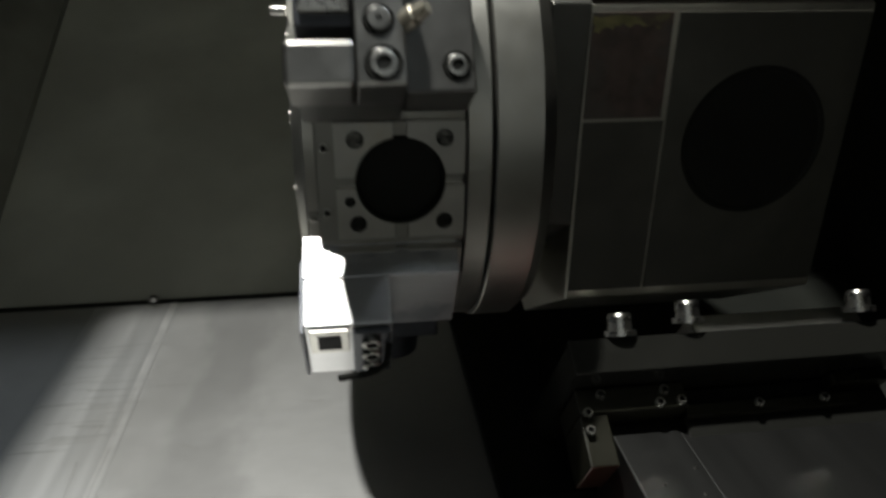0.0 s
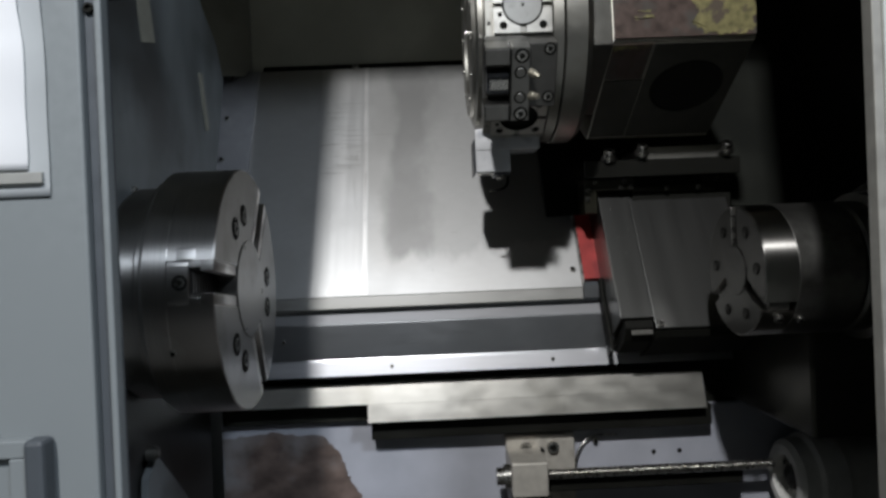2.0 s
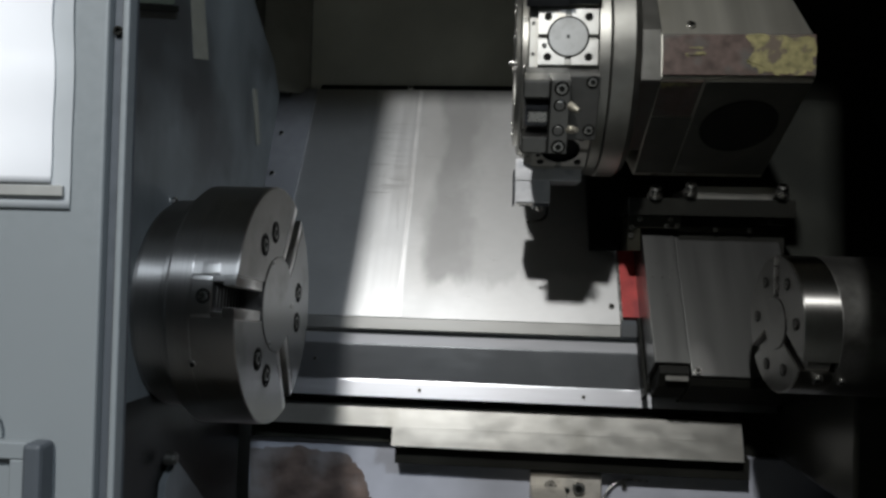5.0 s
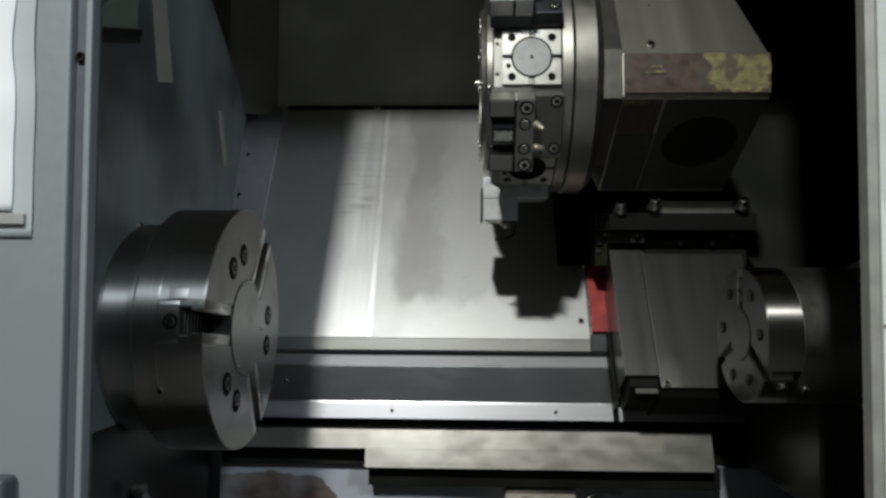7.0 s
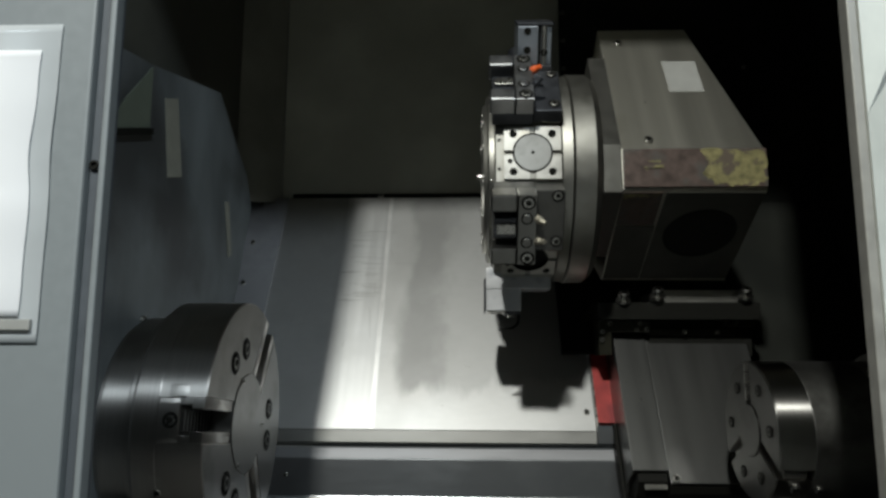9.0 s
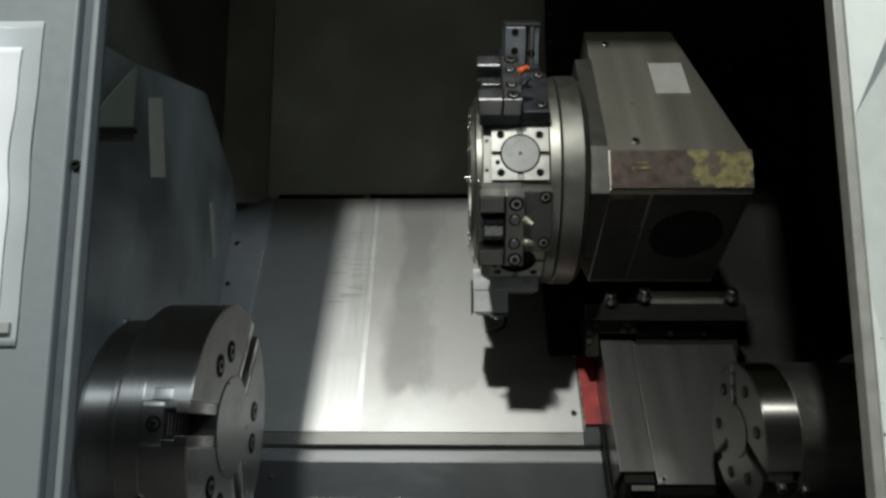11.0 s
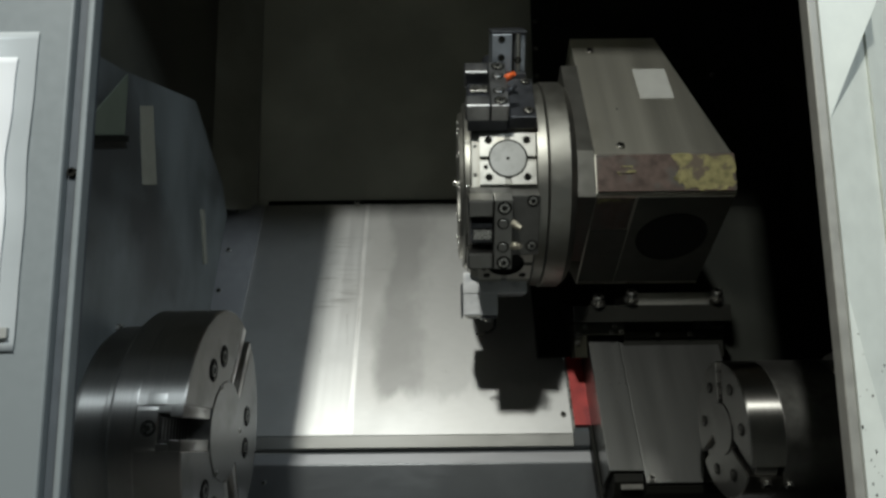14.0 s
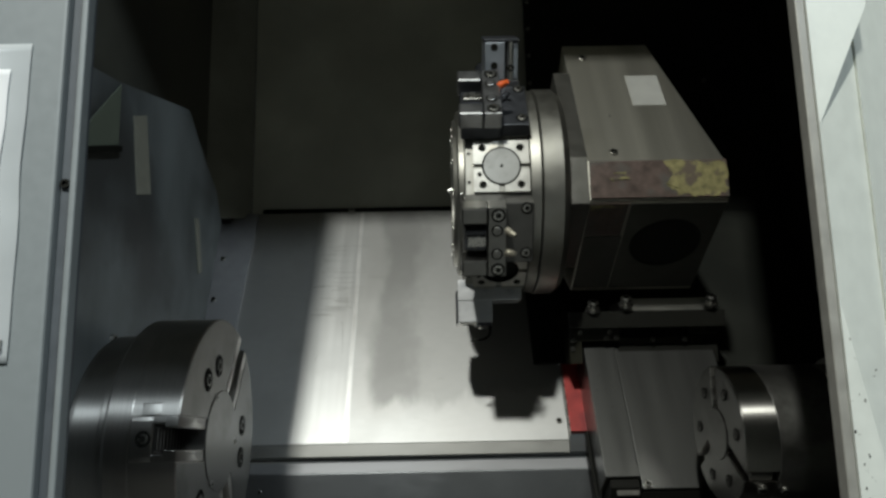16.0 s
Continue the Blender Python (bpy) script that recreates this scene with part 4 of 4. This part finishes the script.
def turning_holder(angle, steel, clamp, name_label, orange, low, reach=0.066, tip=None, top=0.037):
    """A square-shank holder: base plate, clamp with two jaws, wedge screws, tool shank, coolant nozzles."""
    h = thing("tool_holder", name_label, "tool holder", station(angle), "turret tools")
    part("base", box(0.0005, 0.0335, 0.006, top, -0.036, 0.036, 0.0012), steel, h)
    part("root", box(-0.047, 0.0002, 0.006, top - 0.001, -0.038, 0.040, 0.0012), steel, h)
    part("clamp_spine", box(-0.0210, -0.0002, top - 0.0008, reach, -0.0395, 0.0415, 0.0012), clamp, h)
    part("jaw", prism([(top - 0.0008, -0.0395), (reach, -0.0395), (reach, -0.020), (top - 0.0008, -0.020)], -0.050, -0.0213, 0.002), clamp, h)
    part("jaw", prism([(top - 0.0008, 0.0225), (reach, 0.0225), (reach, 0.0415), (top - 0.0008, 0.0415)], -0.050, -0.0213, 0.002), low, h)
    part("shank", box(-0.046, -0.0216, top - 0.0005, reach - 0.010, -0.0105, 0.0125, 0.0008), HOLDER_DARK, h)
    part("wedge", box(-0.044, -0.0225, reach - 0.0095, reach - 0.0055, -0.004, 0.008, 0.001), BOLT, h)
    for z in (-0.0310, 0.0330):
        cbore((-0.0098, reach, z), OUT, 0.0056, h)
    for z in (-0.0130, 0.0145):
        hole((-0.0110, reach, z), OUT, 0.0060, h, "counterbore")
        part("set_screw", turned([(0.0002, 0.0050), (0.0016, 0.0050), (0.0020, 0.0044), (0.0020, 0.0014), (0.0008, 0.0012), (0.0008, 0)], seg=20), clamp, h, m=along((-0.0110, reach, z), OUT))
    for z in (-0.0300, 0.0240):
        cbore((0.0250, top, z), OUT, 0.0048, h)
    for z, tilt in ((-0.0125, 0.25), (0.0145, -0.2)):
        noz = turned([(0, 0), (0, 0.0044), (0.007, 0.0044), (0.008, 0.0036), (0.014, 0.0026), (0.014, 0)], seg=14)
        part("nozzle", noz, ORANGE if orange and z < 0 else (tip or HOLDER_DARK), h, m=along((-0.001, reach - 0.004, z), (0.7, 0.7, tilt)))
    return h


turning_holder(30, HOLDER_DARK, HOLDER_LIGHT, "dark turning tool holder with steel clamp and orange nozzle", True, HOLDER_LIGHT, 0.046, top=0.024)
turning_holder(-30, HOLDER_NEUTRAL, FACE_DULL, "dark grey turning tool holder with dull coolant nozzles", False, FACE_DULL, tip=NOZZLE)

lblock = thing("boring_block", "bright milled boring bar block hanging under the turret", "tool block", station(-90) @ Matrix.Translation((0, -0.0135, -0.0035)))
part("body", box(-0.0525, -0.008, 0.0205, 0.062, -0.026, 0.026, 0.0008), HOLDER_BRIGHT, lblock)
part("front_plate", box(-0.0525, 0.030, 0.0070, 0.034, -0.0272, -0.0262, 0.0004), HOLDER_BRIGHT, lblock)
part("wing", box(-0.0078, 0.030, 0.0205, 0.034, -0.026, 0.026, 0.0008), HOLDER_BRIGHT, lblock)
part("side_cheek", box(-0.0545, -0.0527, 0.0205, 0.064, -0.024, 0.024, 0.0004), HOLDER_DARK, lblock)
part("insert_pocket", box(-0.050, -0.030, 0.0622, 0.0645, -0.024, -0.002, 0.0006), FACE_STEEL, lblock)
part("bar_end", box(-0.046, -0.034, 0.0640, 0.0650, -0.020, -0.006, 0.0003), BLACK, lblock)
part("clamp_bar", box(-0.0285, -0.009, 0.0622, 0.0660, -0.024, 0.020, 0.0008), HOLDER_GREY, lblock)
for z in (-0.016, -0.003, 0.010):
    screw((-0.019, 0.0661, z), OUT, 0.0050, 0.003, lblock)
hook = bpy.data.curves.new("hose", "CURVE")
hook.dimensions, hook.bevel_depth = "3D", 0.0018
sp = hook.splines.new("BEZIER")
sp.bezier_points.add(2)
for q, co in zip(sp.bezier_points, ((-0.010, 0.066, -0.010), (-0.014, 0.080, -0.014), (-0.036, 0.086, -0.016))):
    q.co, q.handle_left_type, q.handle_right_type = co, "AUTO", "AUTO"
hook.materials.append(BLACK)
hk = new("coolant_tube", hook)
hk.parent = lblock

rail = thing("tall_tool_block", "blue grey steel tool block with a bright guide groove", "tool block", station(60) @ Matrix.Translation((-0.006, -0.013, 0)))
part("root", box(-0.012, 0.034, 0.0195, 0.040, -0.032, 0.032, 0.0012), HOLDER_GREY, rail)
part("column", box(-0.009, 0.0165, 0.0405, 0.086, -0.026, 0.030, 0.0012), HOLDER_BLUE, rail)
part("groove", box(0.0168, 0.0195, 0.0405, 0.086, -0.026, 0.025, 0.0004), BLACK, rail)
part("guide", turned([(0.0405, 0), (0.0405, 0.0032), (0.086, 0.0032), (0.086, 0)], seg=16, m=Matrix.Translation((0.0235, 0, 0.0275)) @ Matrix.Rotation(radians(90), 4, "Z")), FACE_STEEL, rail)
part("cheek", box(0.0198, 0.033, 0.0405, 0.085, -0.026, 0.0245, 0.0008), HOLDER_BLUE, rail)
part("cap", box(-0.010, 0.034, 0.0862, 0.090, -0.026, 0.030, 0.001), HOLDER_DARK, rail)
for x, y in ((0.003, 0.058), (0.0235, 0.055), (0.003, 0.080)):
    screw((x, y, 0.0302), (0, 0, 1), 0.0044, 0.0012, rail, "face_screw", BLACK)

for a in (90, 150, 210):
    t = thing("stub_holder", "blackened drill holder on the far side of the turret", "tool holder", station(a), "turret tools")
    part("base", box(-0.033, 0.033, 0.0068, 0.03, -0.031, 0.031, 0.002), HOLDER_DARK, t)
    part("nose", turned([(0.03, 0), (0.03, 0.022), (0.055, 0.020), (0.057, 0.017), (0.057, 0)], seg=32, m=Matrix.Rotation(radians(90), 4, "Z")), HOLDER_DARK, t)

# ---- housing
housing = thing("turret_housing", "brushed steel turret housing with worn primer on its front", "housing")
P = Vector((0, 0.226, 1.359))
Q = P + U * 0.241
Q2 = Q + N * 0.20
F = Vector((0, 0.222, 1.309))
G = F + N * 0.178
bm = prism([(P.y, P.z), (Q.y, Q.z), (Q2.y, Q2.z), (G.y + 0.1, G.z + 0.05), (G.y, G.z), (F.y, F.z)], 0.1305, 0.297)
# Right side leans in towards the top, shaped after a shadow edge.
for v in bm.verts:
    if v.co.x > 0.2 and v.co.z > P.z + 0.01:
        v.co.x -= 0.047 * min(1.0, (v.co.z - P.z) / (Q.z - P.z))
bmesh.ops.bevel(bm, geom=bm.edges[:], offset=0.0012, segments=2, affect="EDGES", profile=0.5)
part("cover", bm, HOUSING, housing)
part("mounting_plate", prism([(P.y - 0.005, P.z + 0.004), (Q.y - 0.045, Q.z - 0.06), (Q2.y, Q2.z - 0.05), (G.y + 0.03, G.z + 0.06), (G.y - 0.045, G.z + 0.026), (F.y - 0.004, F.z - 0.004)], 0.108, 0.130, 0.001), PLATE_GREY, housing)
part("front_band", box(0.1312, 0.2962, 0.2180, 0.2218, 1.3115, 1.3575, 0.0008), PRIMER, housing, "chipped reddish primer over steel")


def flake(points, thick, seed, at, ex, ez, wob):
    """A raised paint remnant with ragged edge, in the plane (ex, ez) at a point."""
    bm = blob(points, 0, thick, seed, wob)
    nrm = Vector(ez).cross(Vector(ex)).normalized()
    bm.transform(Matrix.Translation(at) @ Matrix((Vector(ex), nrm, Vector(ez))).transposed().to_4x4())
    return bm


part("paint_patch", flake([(0.221, 1.3555), (0.295, 1.355), (0.294, 1.315), (0.270, 1.313), (0.240, 1.314), (0.222, 1.325), (0.230, 1.338)], 0.0004, 5, (0, 0.2179, 0), (1, 0, 0), (0, 0, 1), 0.0028), YELLOW, housing, "flaking ochre yellow paint")
part("paint_patch", flake([(0.155, 1.336), (0.176, 1.338), (0.178, 1.334), (0.157, 1.332)], 0.0003, 6, (0, 0.2179, 0), (1, 0, 0), (0, 0, 1), 0.0014), YELLOW, housing)
part("paint_patch", flake([(0.160, 1.343), (0.174, 1.343), (0.174, 1.341), (0.160, 1.341)], 0.0003, 7, (0, 0.2179, 0), (1, 0, 0), (0, 0, 1), 0.0010), YELLOW, housing)
# under side: primer at its edge, and the dark round opening
und = Matrix.Translation(F) @ Matrix(((1, 0, 0), -U, N)).transposed().to_4x4()      # x, outward, into the bed
part("primer_patch", box(0.132, 0.178, 0.0002, 0.0010, 0.004, 0.062, 0.0003, und), PRIMER, housing, "worn reddish primer")
part("yellow_edge", flake([(0.132, 0.006), (0.176, 0.006), (0.172, 0.012), (0.150, 0.011), (0.134, 0.014)], 0.0003, 9, F - U * 0.0011, (1, 0, 0), tuple(N), 0.0012), YELLOW, housing)
# Thin dark olive sheets over the under side of the brushed housing.
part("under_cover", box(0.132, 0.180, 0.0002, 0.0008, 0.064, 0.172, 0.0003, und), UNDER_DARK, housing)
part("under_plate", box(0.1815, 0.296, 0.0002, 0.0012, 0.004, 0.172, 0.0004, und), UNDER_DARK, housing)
# Flat black disc whose colour stands for the depth of the opening.
part("opening", turned([(0.0014, 0.0445), (0.0026, 0.0440), (0.0024, 0.042), (0.0015, 0.041), (0.0015, 0)], seg=56, m=und @ along((0.2375, 0, 0.078), (0, 1, 0))), BLACK, housing, "dark round opening")
top = Matrix.Translation(P) @ Matrix(((1, 0, 0), -N, U)).transposed().to_4x4()      # x, outward, up the slope
part("sticker", box(0.206, 0.2500, 0.0002, 0.0007, 0.105, 0.168, 0.0002, top), LABEL_GREY, housing, "blank grey sticker")
for x, z in ((0.1545, 0.210), (0.165, 0.015)):
    screw(top @ Vector((x, 0.0002, z)), top.to_3x3() @ Vector((0, 1, 0)), 0.0052, 0.003, housing)
screw(top @ Vector((0.172, 0.0002, 0.085)), top.to_3x3() @ Vector((0, 1, 0)), 0.0013, 0.0008, housing)
